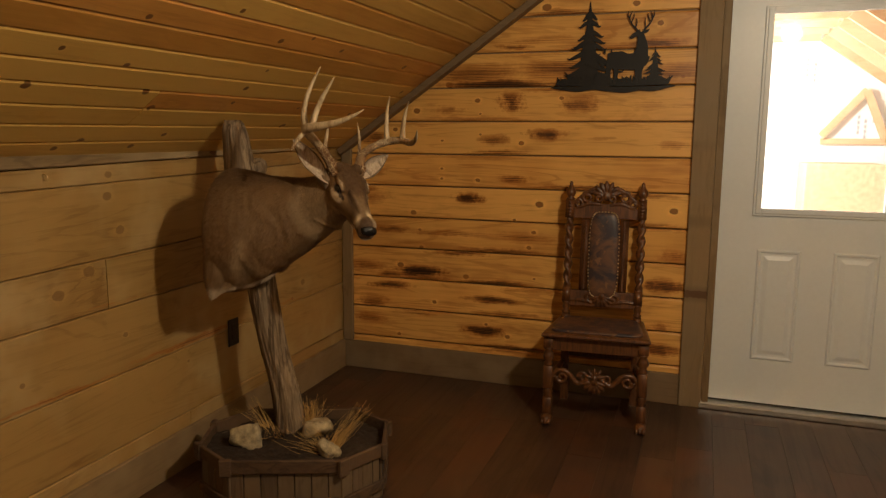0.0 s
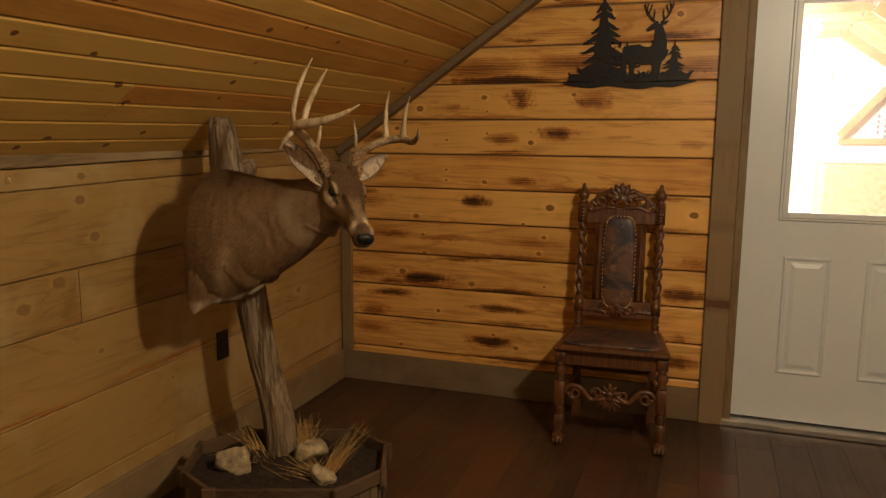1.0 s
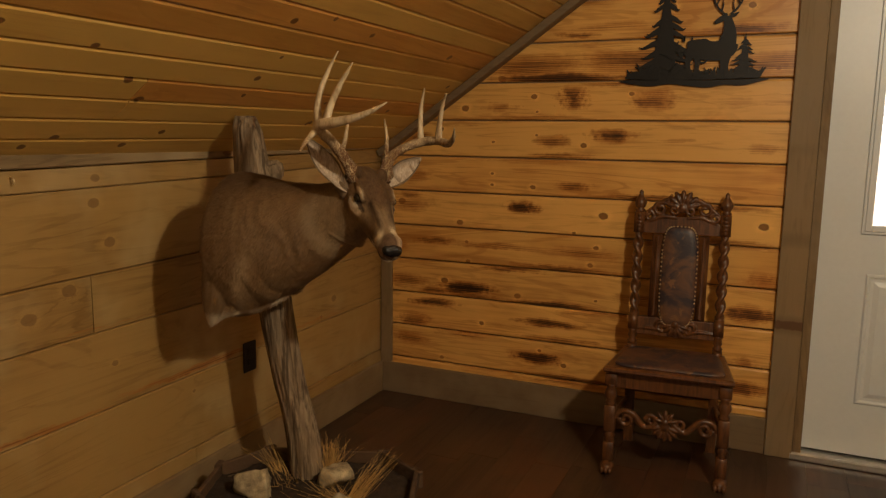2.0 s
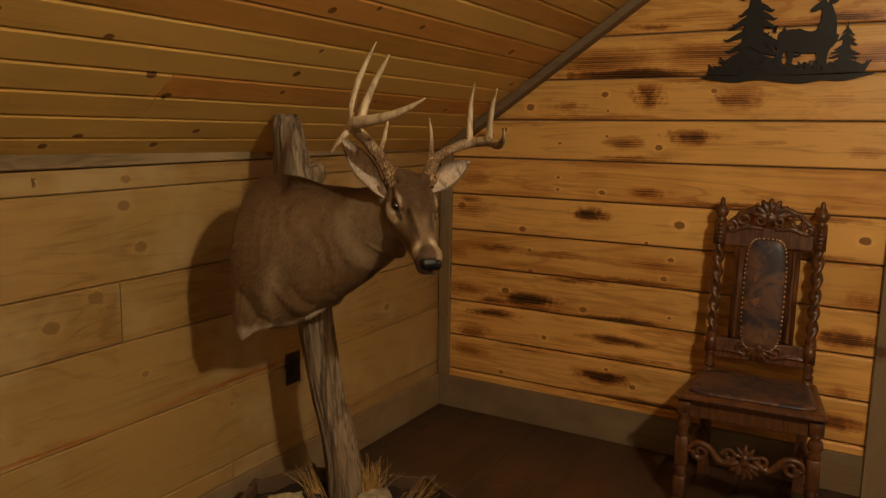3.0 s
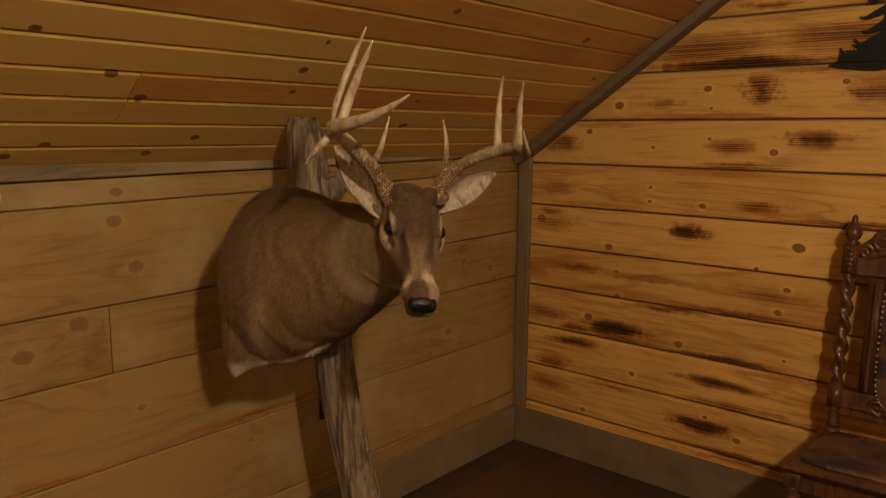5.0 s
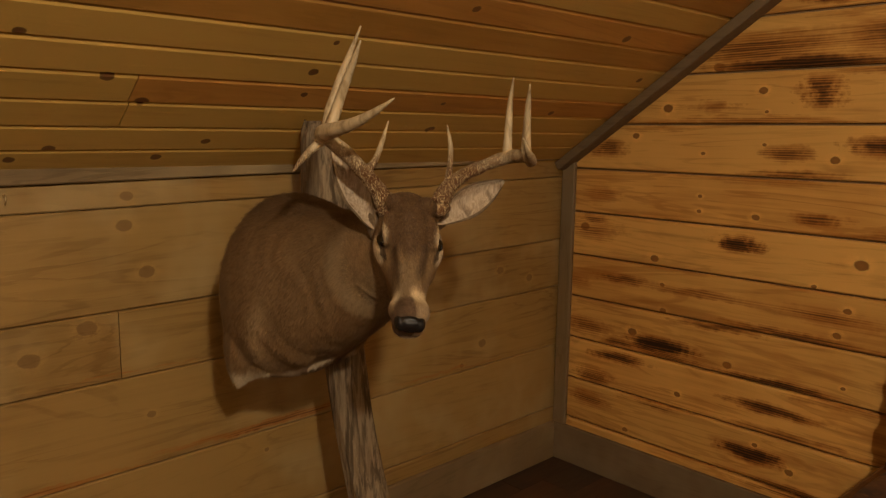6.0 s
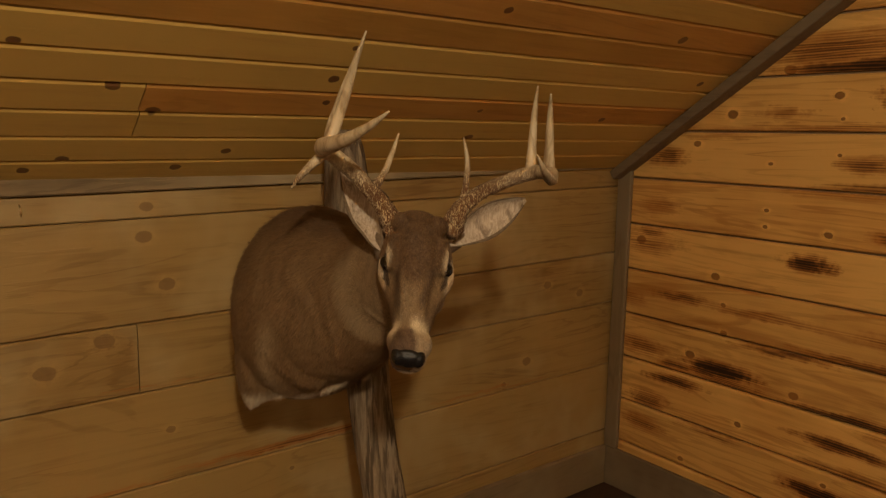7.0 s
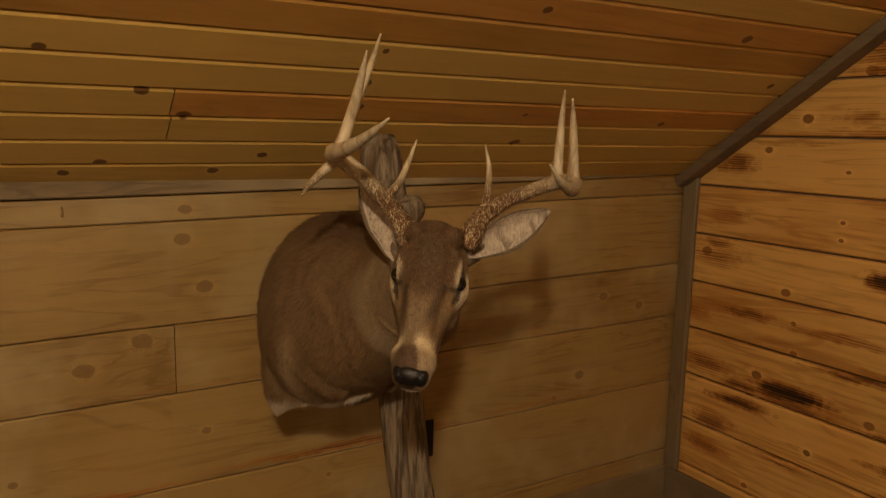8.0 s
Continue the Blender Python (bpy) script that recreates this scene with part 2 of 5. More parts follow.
def box(x0, x1, y0, y1, z0, z1, bevel=0.0, bm=None, seg=1):
    out = bm if bm is not None else bmesh.new()
    v = [out.verts.new((x, y, z)) for x in (x0, x1) for y in (y0, y1) for z in (z0, z1)]
    fs = [out.faces.new([v[i] for i in f]) for f in ((0, 1, 3, 2), (4, 6, 7, 5), (0, 4, 5, 1), (2, 3, 7, 6), (0, 2, 6, 4), (1, 5, 7, 3))]
    if bevel:
        es = list({e for f in fs for e in f.edges})
        bmesh.ops.bevel(out, geom=es, offset=bevel, segments=seg, affect="EDGES", profile=0.5)
    return out


def spline(points, n):
    """n + 1 points of a Catmull-Rom curve through rows of any width."""
    p = np.array(points, float)
    p = np.vstack([2 * p[0] - p[1], p, 2 * p[-1] - p[-2]])
    out = []
    for s in np.linspace(0, len(p) - 3, n + 1):
        i = min(int(s), len(p) - 4)
        t = s - i
        a, b, c, d = p[i:i + 4]
        out.append(0.5 * (2 * b + (c - a) * t + (2 * a - 5 * b + 4 * c - d) * t * t + (3 * b - a - 3 * c + d) * t ** 3))
    return np.array(out)


def loft(bm, rings, closed=True):
    """Skin rows of points, with flat caps."""
    rows = [[bm.verts.new(p) for p in ring] for ring in rings]
    n = len(rows[0])
    for a, b in zip(rows, rows[1:]):
        for i in range(n):
            j = (i + 1) % n
            bm.faces.new((a[i], a[j], b[j], b[i]))
    if closed:
        bm.faces.new(rows[0][::-1])
        bm.faces.new(rows[-1])
    return bm


def tube(bm, rows, n=24, seg=10, rough=0.0, seed=0, flat=1.0):
    """A tapering round limb through rows (x, y, z, radius)."""
    c = spline(rows, n)
    rings = []
    up = Vector((0.13, 0.21, 0.97))
    for i, (x, y, z, r) in enumerate(c):
        a, b = c[max(i - 1, 0)], c[min(i + 1, n)]
        t = Vector(b[:3] - a[:3]).normalized()
        s = t.cross(up).normalized() if i == 0 else (s - t * s.dot(t)).normalized()
        u = s.cross(t)
        ring = []
        for k in range(seg):
            th = 2 * math.pi * k / seg
            rr = max(r, 0.0004)
            if rough:
                rr *= 1 + rough * noise.noise(Vector((math.cos(th) * 2 + seed, math.sin(th) * 2, i * 0.35)))
            ring.append(Vector((x, y, z)) + s * (rr * math.cos(th)) + u * (rr * flat * math.sin(th)))
        rings.append(ring)
    return loft(bm, rings)


def ball(bm, centre, radii, m=None, u=12, v=8):
    made = bmesh.ops.create_uvsphere(bm, u_segments=u, v_segments=v, radius=1.0)["verts"]
    mat = Matrix.Translation(centre) @ (m if m is not None else Matrix.Identity(4)) @ Matrix.Diagonal((*radii, 1))
    bmesh.ops.transform(bm, matrix=mat, verts=made)


def fused(name, bm, material, parent, label, voxel=0.0026, passes=2):
    """Overlapping carved forms joined into one skin."""
    bmesh.ops.recalc_face_normals(bm, faces=bm.faces)
    me = bpy.data.meshes.new("form")
    bm.to_mesh(me)
    bm.free()
    tmp = new("form", me)
    mod = tmp.modifiers.new("fuse", "REMESH")
    mod.mode, mod.voxel_size = "VOXEL", voxel
    even = tmp.modifiers.new("even", "SMOOTH")
    even.factor, even.iterations = 0.5, passes
    out = bpy.data.meshes.new_from_object(tmp.evaluated_get(bpy.context.evaluated_depsgraph_get()))
    bpy.data.objects.remove(tmp)
    out.materials.clear()
    out.materials.append(material)
    out.polygons.foreach_set("use_smooth", [True] * len(out.polygons))
    ob = new(name, out)
    ob.parent = parent
    return tagged(ob, label)


def turned(bm, x, y, rows, seg=14):
    """A lathe-turned upright from rows (z, radius)."""
    return loft(bm, [[(x + r * math.cos(2 * math.pi * k / seg), y + r * math.sin(2 * math.pi * k / seg), z) for k in range(seg)] for z, r in rows])


# ---- the room ----
FLOOR, LEFT, GABLE, PITCH, TURNX = 0.018, -1.94, 3.94, 0.70, 0.605
CEIL0 = 1.3195
FLATZ = 2.31
RIGHT = 2 * TURNX - LEFT
KINK = LEFT + (FLATZ - CEIL0) / PITCH
BACK = -3.2


def slope_z(x):
    return CEIL0 + PITCH * (x - LEFT)


floor = setting("floor", box(LEFT - 0.1, RIGHT + 0.1, BACK, GABLE + 0.02, -0.12, FLOOR - 0.006), M_FLOOR, "dark brown wood plank floor with a dull sheen", "floor")
setting("wall_back", box(LEFT - 0.1, RIGHT + 0.1, BACK - 0.1, BACK, 0, 2.6), M_WALL, "plain wood-toned end wall", "wall")
setting("wall_east", box(RIGHT, RIGHT + 0.1, BACK, GABLE, 0, 1.6), M_WALL, "plain wood-toned knee wall", "wall")
wall_west = setting("wall_west", box(LEFT - 0.12, LEFT - 0.022, BACK, GABLE + 0.1, 0, 1.6), M_WALL, "knee wall clad in wide tan pine boards", "wall")


def gable_backing():
    bm = bmesh.new()
    top = FLATZ + 0.25
    box(LEFT - 0.1, 0.10, GABLE + 0.02, GABLE + 0.10, 0, top, 0, bm)
    box(1.11, RIGHT + 0.1, GABLE + 0.02, GABLE + 0.10, 0, top, 0, bm)
    box(0.10, 1.11, GABLE + 0.02, GABLE + 0.10, 2.15, top, 0, bm)
    return bm


wall_north = setting("wall_north", gable_backing(), M_WALL, "gable wall clad in scorched honey pine boards", "wall")

# scorched boards of the gable wall, from the floor up: (knots), (burns)
Z0, ROW = 0.219, 0.180
BOARDS = [
    ([(-1.36, 0.11, 0.7)], [(-0.8, 0.12, 0.3, 0.05, 0.4)]),
    ([(-1.58, 0.245, 0.8), (-0.925, 0.29, 1.0), (-1.05, 0.35, 0.7)], [(-1.07, 0.315, 0.16, 0.045, 1.2), (-1.72, 0.33, 0.1, 0.04, 0.55), (-0.1, 0.3, 0.16, 0.05, 0.9), (-0.6, 0.27, 0.2, 0.05, 0.35)]),
    ([(-1.36, 0.455, 0.9), (-1.68, 0.54, 0.7)], [(-1.64, 0.535, 0.18, 0.035, 0.95), (-1.0, 0.495, 0.22, 0.03, 0.95), (-0.95, 0.41, 0.3, 0.03, 0.7), (-0.1, 0.42, 0.1, 0.05, 0.6)]),
    ([(-1.172, 0.617, 1.2), (-1.57, 0.66, 1.3), (-0.78, 0.63, 0.5)], [(-1.44, 0.625, 0.2, 0.05, 1.25), (-1.62, 0.60, 0.15, 0.03, 0.8), (-1.0, 0.585, 0.34, 0.03, 1.1), (-0.55, 0.66, 0.2, 0.05, 0.5), (-0.1, 0.64, 0.13, 0.06, 0.9)]),
    ([(-1.44, 0.77, 0.9), (-1.45, 0.87, 0.7), (-0.79, 0.885, 0.9), (-0.815, 0.80, 0.9)], [(-1.63, 0.865, 0.16, 0.03, 0.75), (-1.3, 0.86, 0.4, 0.025, 0.6), (-0.85, 0.85, 0.25, 0.05, 0.6), (-0.05, 0.8, 0.1, 0.06, 0.6)]),
    ([(-1.49, 0.967, 1.2), (-0.763, 1.039, 1.5), (-0.90, 0.95, 0.6), (-1.82, 1.06, 1.4), (-0.07, 1.03, 1.4)], [(-1.16, 1.06, 0.13, 0.045, 1.15), (-1.78, 1.1, 0.12, 0.03, 0.7), (-0.86, 1.03, 0.16, 0.02, 0.3)]),
    ([(-1.32, 1.22, 0.6), (-1.32, 1.165, 0.6), (-1.11, 1.16, 0.9), (-0.46, 1.15, 0.5)], [(-0.92, 1.17, 0.14, 0.035, 0.8), (-1.75, 1.2, 0.1, 0.06, 0.5), (-1.45, 1.14, 0.15, 0.02, 0.35)]),
    ([(-1.60, 1.435, 1.0), (-1.32, 1.375, 0.6), (-0.87, 1.365, 1.0), (-1.1, 1.41, 0.5)], [(-1.02, 1.38, 0.15, 0.04, 0.75), (-0.74, 1.41, 0.14, 0.045, 0.95), (-1.72, 1.38, 0.14, 0.06, 0.8), (-0.1, 1.36, 0.14, 0.03, 0.55), (-0.45, 1.39, 0.2, 0.02, 0.3)]),
    ([(-1.47, 1.537, 1.3), (-1.117, 1.591, 1.0), (-1.1, 1.52, 0.5), (-0.66, 1.60, 0.8)], [(-0.93, 1.58, 0.1, 0.085, 0.95), (-1.28, 1.535, 0.13, 0.035, 0.6), (-0.57, 1.57, 0.13, 0.07, 0.75), (-0.2, 1.56, 0.2, 0.03, 0.35)]),
    ([(-1.28, 1.675, 1.4), (-0.06, 1.70, 0.7)], [(-1.0, 1.675, 0.46, 0.035, 1.15), (-1.15, 1.73, 0.40, 0.085, 0.75), (-0.62, 1.74, 0.44, 0.09, 0.75), (-0.1, 1.72, 0.3, 0.07, 0.7), (-0.5, 1.675, 0.5, 0.02, 0.9)]),
    ([(-0.5, 1.97, 1.1), (-0.18, 1.96, 1.1)], [(-0.93, 1.87, 0.16, 0.02, 0.8), (-0.2, 1.865, 0.22, 0.03, 0.9), (-0.75, 1.9, 0.25, 0.04, 0.5), (-0.35, 1.99, 0.3, 0.03, 0.4)]),
    ([(-0.75, 2.06, 1.6), (-0.3, 2.06, 1.2)], [(-0.4, 2.1, 0.2, 0.03, 0.4)]),
    ([], []),
]


def gable_board(i, x0=LEFT + 0.012, x1=0.012):
    z0, z1 = Z0 + ROW * (i - 1), Z0 + ROW * i
    z0 = max(z0, FLOOR)
    # the upper boards are cut along the roof slope
    cut = lambda z: max(x0, LEFT + (z - CEIL0) / PITCH - 0.01)
    bm = bmesh.new()
    g = 0.0040
    y0, y1 = GABLE, GABLE + 0.018
    prof = [(z0 + g, y0 + 0.004), (z0 + g + 0.004, y0), (z1 - g - 0.009, y0), (z1 - g - 0.003, y0 + 0.003), (z1 - g, y0 + 0.008), (z1 - g, y1), (z0 + g, y1)]
    a = [bm.verts.new((cut(z), y, z)) for z, y in prof]
    b = [bm.verts.new((x1, y, z)) for z, y in prof]
    n = len(prof)
    for k in range(n):
        bm.faces.new((a[k], a[(k + 1) % n], b[(k + 1) % n], b[k]))
    bm.faces.new(a[::-1]), bm.faces.new(b)
    knots, burns = BOARDS[i]
    pick = random.Random(i)
    tone = pick.uniform(0.92, 1.06)
    low = Z0 + ROW * (i - 1)
    # random scorching; left ends strengthened to put the corner's dimness into the colour
    burns = burns + [(pick.uniform(-1.88, -1.74), low + pick.uniform(0.03, 0.13), pick.uniform(0.12, 0.24), 0.06, pick.uniform(0.5, 0.75)), (pick.uniform(-1.5, -0.1), low + 0.012, pick.uniform(0.25, 0.5), 0.022, pick.uniform(0.5, 0.85)), (pick.uniform(-1.6, -0.2), low + 0.165, pick.uniform(0.2, 0.4), 0.02, pick.uniform(0.4, 0.7))]
    m = wood("scorched pine", tuple(c * tone for c in PINE), tuple(c * tone for c in PINE_DARK), 0, 0.34, spots=knots, burns=burns, grain=0.8, bump=0.25, spec=0.45, knot_dark=(0.17, 0.058, 0.015), knot_heart=(0.40, 0.165, 0.042), toast=0.5, ringing=0.20, scorch=1.3)
    part("board", bm, m, wall_north)


for i in range(len(BOARDS)):
    gable_board(i)


# wide boards of the knee wall: rows of (bottom, top) and butt joints along y
def knee_wall():
    # joints as (height at y = 2.2, rise along y), and the butt joints of the row above each
    joints = [(0.10, 0.0, (2.5,)), (0.240, 0.004, (1.2,)), (0.517, 0.008, (0.6,)), (0.776, 0.009, (2.08, -0.4)), (0.962, 0.019, (0.3,)), (1.230, 0.018, (1.0,)), (1.299, 0.018, (0.8,)), (1.42, 0.018, ())]
    for (z0, rise0, cuts), (z1, rise1, _) in zip(joints, joints[1:]):
        cap = z0 > 1.28
        ys = [BACK, *sorted(cuts), GABLE]
        for y0, y1 in zip(ys, ys[1:]):
            bm = bmesh.new()
            rnd = random.Random(z0 * 7 + y0)
            proud = 0.018 if cap else rnd.uniform(-0.0015, 0.0015)
            rows = []
            n = max(2, int((y1 - y0) / 0.12))
            for k in range(n + 1):
                y = y0 + 0.001 + (y1 - y0 - 0.002) * k / n
                a = z0 + rise0 * (y - 2.2) + 0.0016 * noise.noise(Vector((y * 2.1, z0 * 9, 0)))
                b = z1 + rise1 * (y - 2.2) + 0.0016 * noise.noise(Vector((y * 2.1, z1 * 9, 0)))
                rows.append([(LEFT - dx + proud, y, z) for dx, z in ((0.003, a + 0.0015), (0, a + 0.005), (0, b - 0.005), (0.004, b - 0.0012), (0.022, b - 0.0012), (0.022, a + 0.0015))])
            loft(bm, rows)
            part("board", bm, M_CAP if cap else M_KNEE, wall_west)


knee_wall()


def ceiling_mesh():
    """Tongue-and-groove boards up the slope, across the flat and down the far side, each with eased edges."""
    bm = bmesh.new()
    ang = math.atan(PITCH)
    pitch, first, rnd = 0.0957, 0.0115, random.Random(4)
    warm = []
    length = (FLATZ - CEIL0) / math.sin(ang)

    def plank(place, s0, s1, y0, y1):
        d = 0.0045
        prof = [(s0, d), (s0 + 0.002, 0), (s1 - 0.0135, 0), (s1 - 0.0035, 0.0075), (s1 - 0.003, 0.02), (s0, 0.02)]
        a = [bm.verts.new(place(s, h, y0)) for s, h in prof]
        b = [bm.verts.new(place(s, h, y1)) for s, h in prof]
        n = len(prof)
        for k in range(n):
            bm.faces.new((a[k], a[(k + 1) % n], b[(k + 1) % n], b[k]))
        bm.faces.new(a[::-1]), bm.faces.new(b)

    skew = lambda y: 0.012 * (y - 2.6)
    lie = lambda s, y: s + (skew(y) if 0 < s < length - 0.05 else 0)
    west = lambda s, h, y: (LEFT + lie(s, y) * math.cos(ang) - h * math.sin(ang), y, CEIL0 + lie(s, y) * math.sin(ang) + h * math.cos(ang))
    east = lambda s, h, y: (RIGHT - s * math.cos(ang) + h * math.sin(ang), y, CEIL0 + s * math.sin(ang) + h * math.cos(ang))
    flat = lambda s, h, y: (s, y, FLATZ + h)
    s, k = first - pitch, 0
    while s < length:
        e = min(s + pitch, length)
        cut = 2.038 if k == 4 else 2.044 if k == 3 else rnd.uniform(-1.5, 1.2)
        for y0, y1 in ((BACK, cut - 0.0014), (cut + 0.0014, GABLE + 0.02)):
            before = len(bm.faces)
            plank(west, s, e, y0, y1)
            if k in (4, 8) and y0 > BACK:
                warm.append((before, len(bm.faces)))
        plank(east, s, e, BACK, GABLE + 0.02)
        s, k = s + pitch, k + 1
    x = KINK
    while x < 2 * TURNX - KINK:
        plank(flat, x, min(x + pitch, 2 * TURNX - KINK), BACK, GABLE + 0.02)
        x += pitch
    # backing above the boards
    prev = None
    for px, pz in ((LEFT - 0.1, CEIL0 - 0.07), (KINK, FLATZ), (2 * TURNX - KINK, FLATZ), (RIGHT + 0.1, CEIL0 - 0.07)):
        ring = [bm.verts.new((px, y, pz + h)) for y, h in ((BACK - 0.1, 0.03), (GABLE + 0.1, 0.03), (GABLE + 0.1, 0.1), (BACK - 0.1, 0.1))]
        if prev:
            for k in range(4):
                bm.faces.new((prev[k], prev[(k + 1) % 4], ring[(k + 1) % 4], ring[k]))
        else:
            bm.faces.new(ring[::-1])
        prev = ring
    bm.faces.new(prev)
    bm.faces.ensure_lookup_table()
    for a, b in warm:
        for f in bm.faces[a:b]:
            f.material_index = 1
    return bm


ceiling = setting("ceiling", ceiling_mesh(), M_CEIL, "sloping ceiling of narrow knotty pine tongue-and-groove boards", "ceiling")
ceiling.data.materials.append(M_CEIL_WARM)


def trim(name, bm, material, label):
    return setting(name, bm, material, label, "trim")


def slope_trim():
    ang = math.atan(PITCH)
    bm = box(0, 1.42, GABLE - 0.070, GABLE, -0.036, -0.001, 0.003)
    bmesh.ops.transform(bm, matrix=Matrix.Translation((LEFT, 0, CEIL0)) @ Matrix.Rotation(-ang, 4, "Y"), verts=bm.verts)
    return bm


trim("trim_slope", slope_trim(), M_TRIM_DARK, "dark brown board trimming the sloped ceiling edge")
trim("trim_corner", box(LEFT + 0.006, LEFT + 0.070, GABLE - 0.022, GABLE - 0.001, 0.184, 1.325, 0.004), M_TRIM_Z, "weathered grey-brown upright corner trim")
trim("baseboard_west", box(LEFT + 0.0, LEFT + 0.02, BACK, GABLE - 0.021, FLOOR, 0.184, 0.003), M_TRIM_Y, "weathered grey-brown baseboard under pine boards")
trim("baseboard_north", box(LEFT, 0.0, GABLE - 0.02, GABLE - 0.001, FLOOR, 0.182, 0.003), M_TRIM_X, "weathered grey-brown baseboard under scorched boards")
trim("door_casing", box(0.002, 0.112, GABLE - 0.028, GABLE - 0.001, FLOOR, 2.28, 0.003), M_TRIM_Z, "wide weathered brown door casing board")
trim("door_jamb", box(0.113, 0.148, GABLE - 0.018, GABLE + 0.10, FLOOR, 2.2, 0.002), M_TRIM_Z, "brown wooden door jamb")
trim("door_casing_east", box(1.10, 1.21, GABLE - 0.028, GABLE - 0.001, FLOOR, 2.28, 0.003), M_TRIM_Z, "wide weathered brown door casing board")
trim("door_jamb_east", box(1.066, 1.10, GABLE - 0.018, GABLE + 0.10, FLOOR, 2.2, 0.002), M_TRIM_Z, "brown wooden door jamb")
trim("door_head", box(0.148, 1.066, GABLE - 0.018, GABLE + 0.10, 2.125, 2.2, 0.002), M_TRIM_X, "brown wooden door head")


def door():
    y0, y1 = GABLE + 0.035, GABLE + 0.08
    x0, x1, z0, z1 = 0.150, 1.064, 0.062, 2.12
    gx0, gx1, gz0, gz1 = 0.335, 0.878, 1.055, 1.99
    d = thing("door_1", pose(0, 0, 0), "white panelled door with a half-height glass pane, closed", "door", kind="structure")
    bm = bmesh.new()
    box(x0, gx0, y0, y1, z0, z1, 0, bm), box(gx1, x1, y0, y1, z0, z1, 0, bm)
    box(gx0, gx1, y0, y1, z0, gz0, 0, bm), box(gx0, gx1, y0, y1, gz1, z1, 0, bm)
    part("slab", bm, M_WHITE, d)
    # raised lite frame in two steps
    bm = bmesh.new()
    for o, h in ((0.034, 0.010), (0.022, 0.016)):
        for a, b, c, e in ((gx0 - o, gx0 + 0.004, gz0 - o, gz1 + o), (gx1 - 0.004, gx1 + o, gz0 - o, gz1 + o), (gx0 + 0.004, gx1 - 0.004, gz0 - o, gz0 + 0.004), (gx0 + 0.004, gx1 - 0.004, gz1 - 0.004, gz1 + o)):
            box(a, b, y0 - h, y0 - 0.001, c, e, 0.003, bm)
    part("window_frame", bm, M_WHITE, d)
    pane = part("pane", box(gx0 + 0.001, gx1 - 0.001, y0 + 0.018, y0 + 0.024, gz0, gz1), M_GLASS, d, "clear window pane")
    pane.visible_shadow = False
    for px0, px1 in ((0.335, 0.535), (0.678, 0.878)):
        bm = bmesh.new()
        pz0, pz1 = 0.29, 0.855
        rings = []
        for inset, h in ((0, 0.0006), (0.006, 0.007), (0.012, 0.007), (0.020, 0.0012), (0.032, 0.0012), (0.052, 0.008), (0.054, 0.008)):
            rings.append([(px0 + inset, y0 - h, pz0 + inset), (px1 - inset, y0 - h, pz0 + inset), (px1 - inset, y0 - h, pz1 - inset), (px0 + inset, y0 - h, pz1 - inset)])
        loft(bm, rings)
        part("panel", bm, M_WHITE, d)


    # added strip that stops attic light leaking under the slab
    part("leak_stop", box(x0, x1, y0 + 0.004, y1 + 0.01, 0.0525, z0 + 0.012, 0.001), M_PLASTIC, d, "dark strip added to block light under the door")


door()
sill = setting("door_sill", box(0.10, 1.10, GABLE - 0.03, GABLE + 0.12, FLOOR, 0.052, 0.006), M_METAL, "worn aluminium door threshold", "threshold")

# ---- the planter with its post ----
TUB = pose(-1.405, 2.458, FLOOR, 0, 0, 21)
RIM = 0.24 - FLOOR
OCT = [(-0.215, -0.266), (0.215, -0.266), (0.358, -0.11), (0.358, 0.11), (0.215, 0.266), (-0.215, 0.266), (-0.358, 0.11), (-0.358, -0.11)]


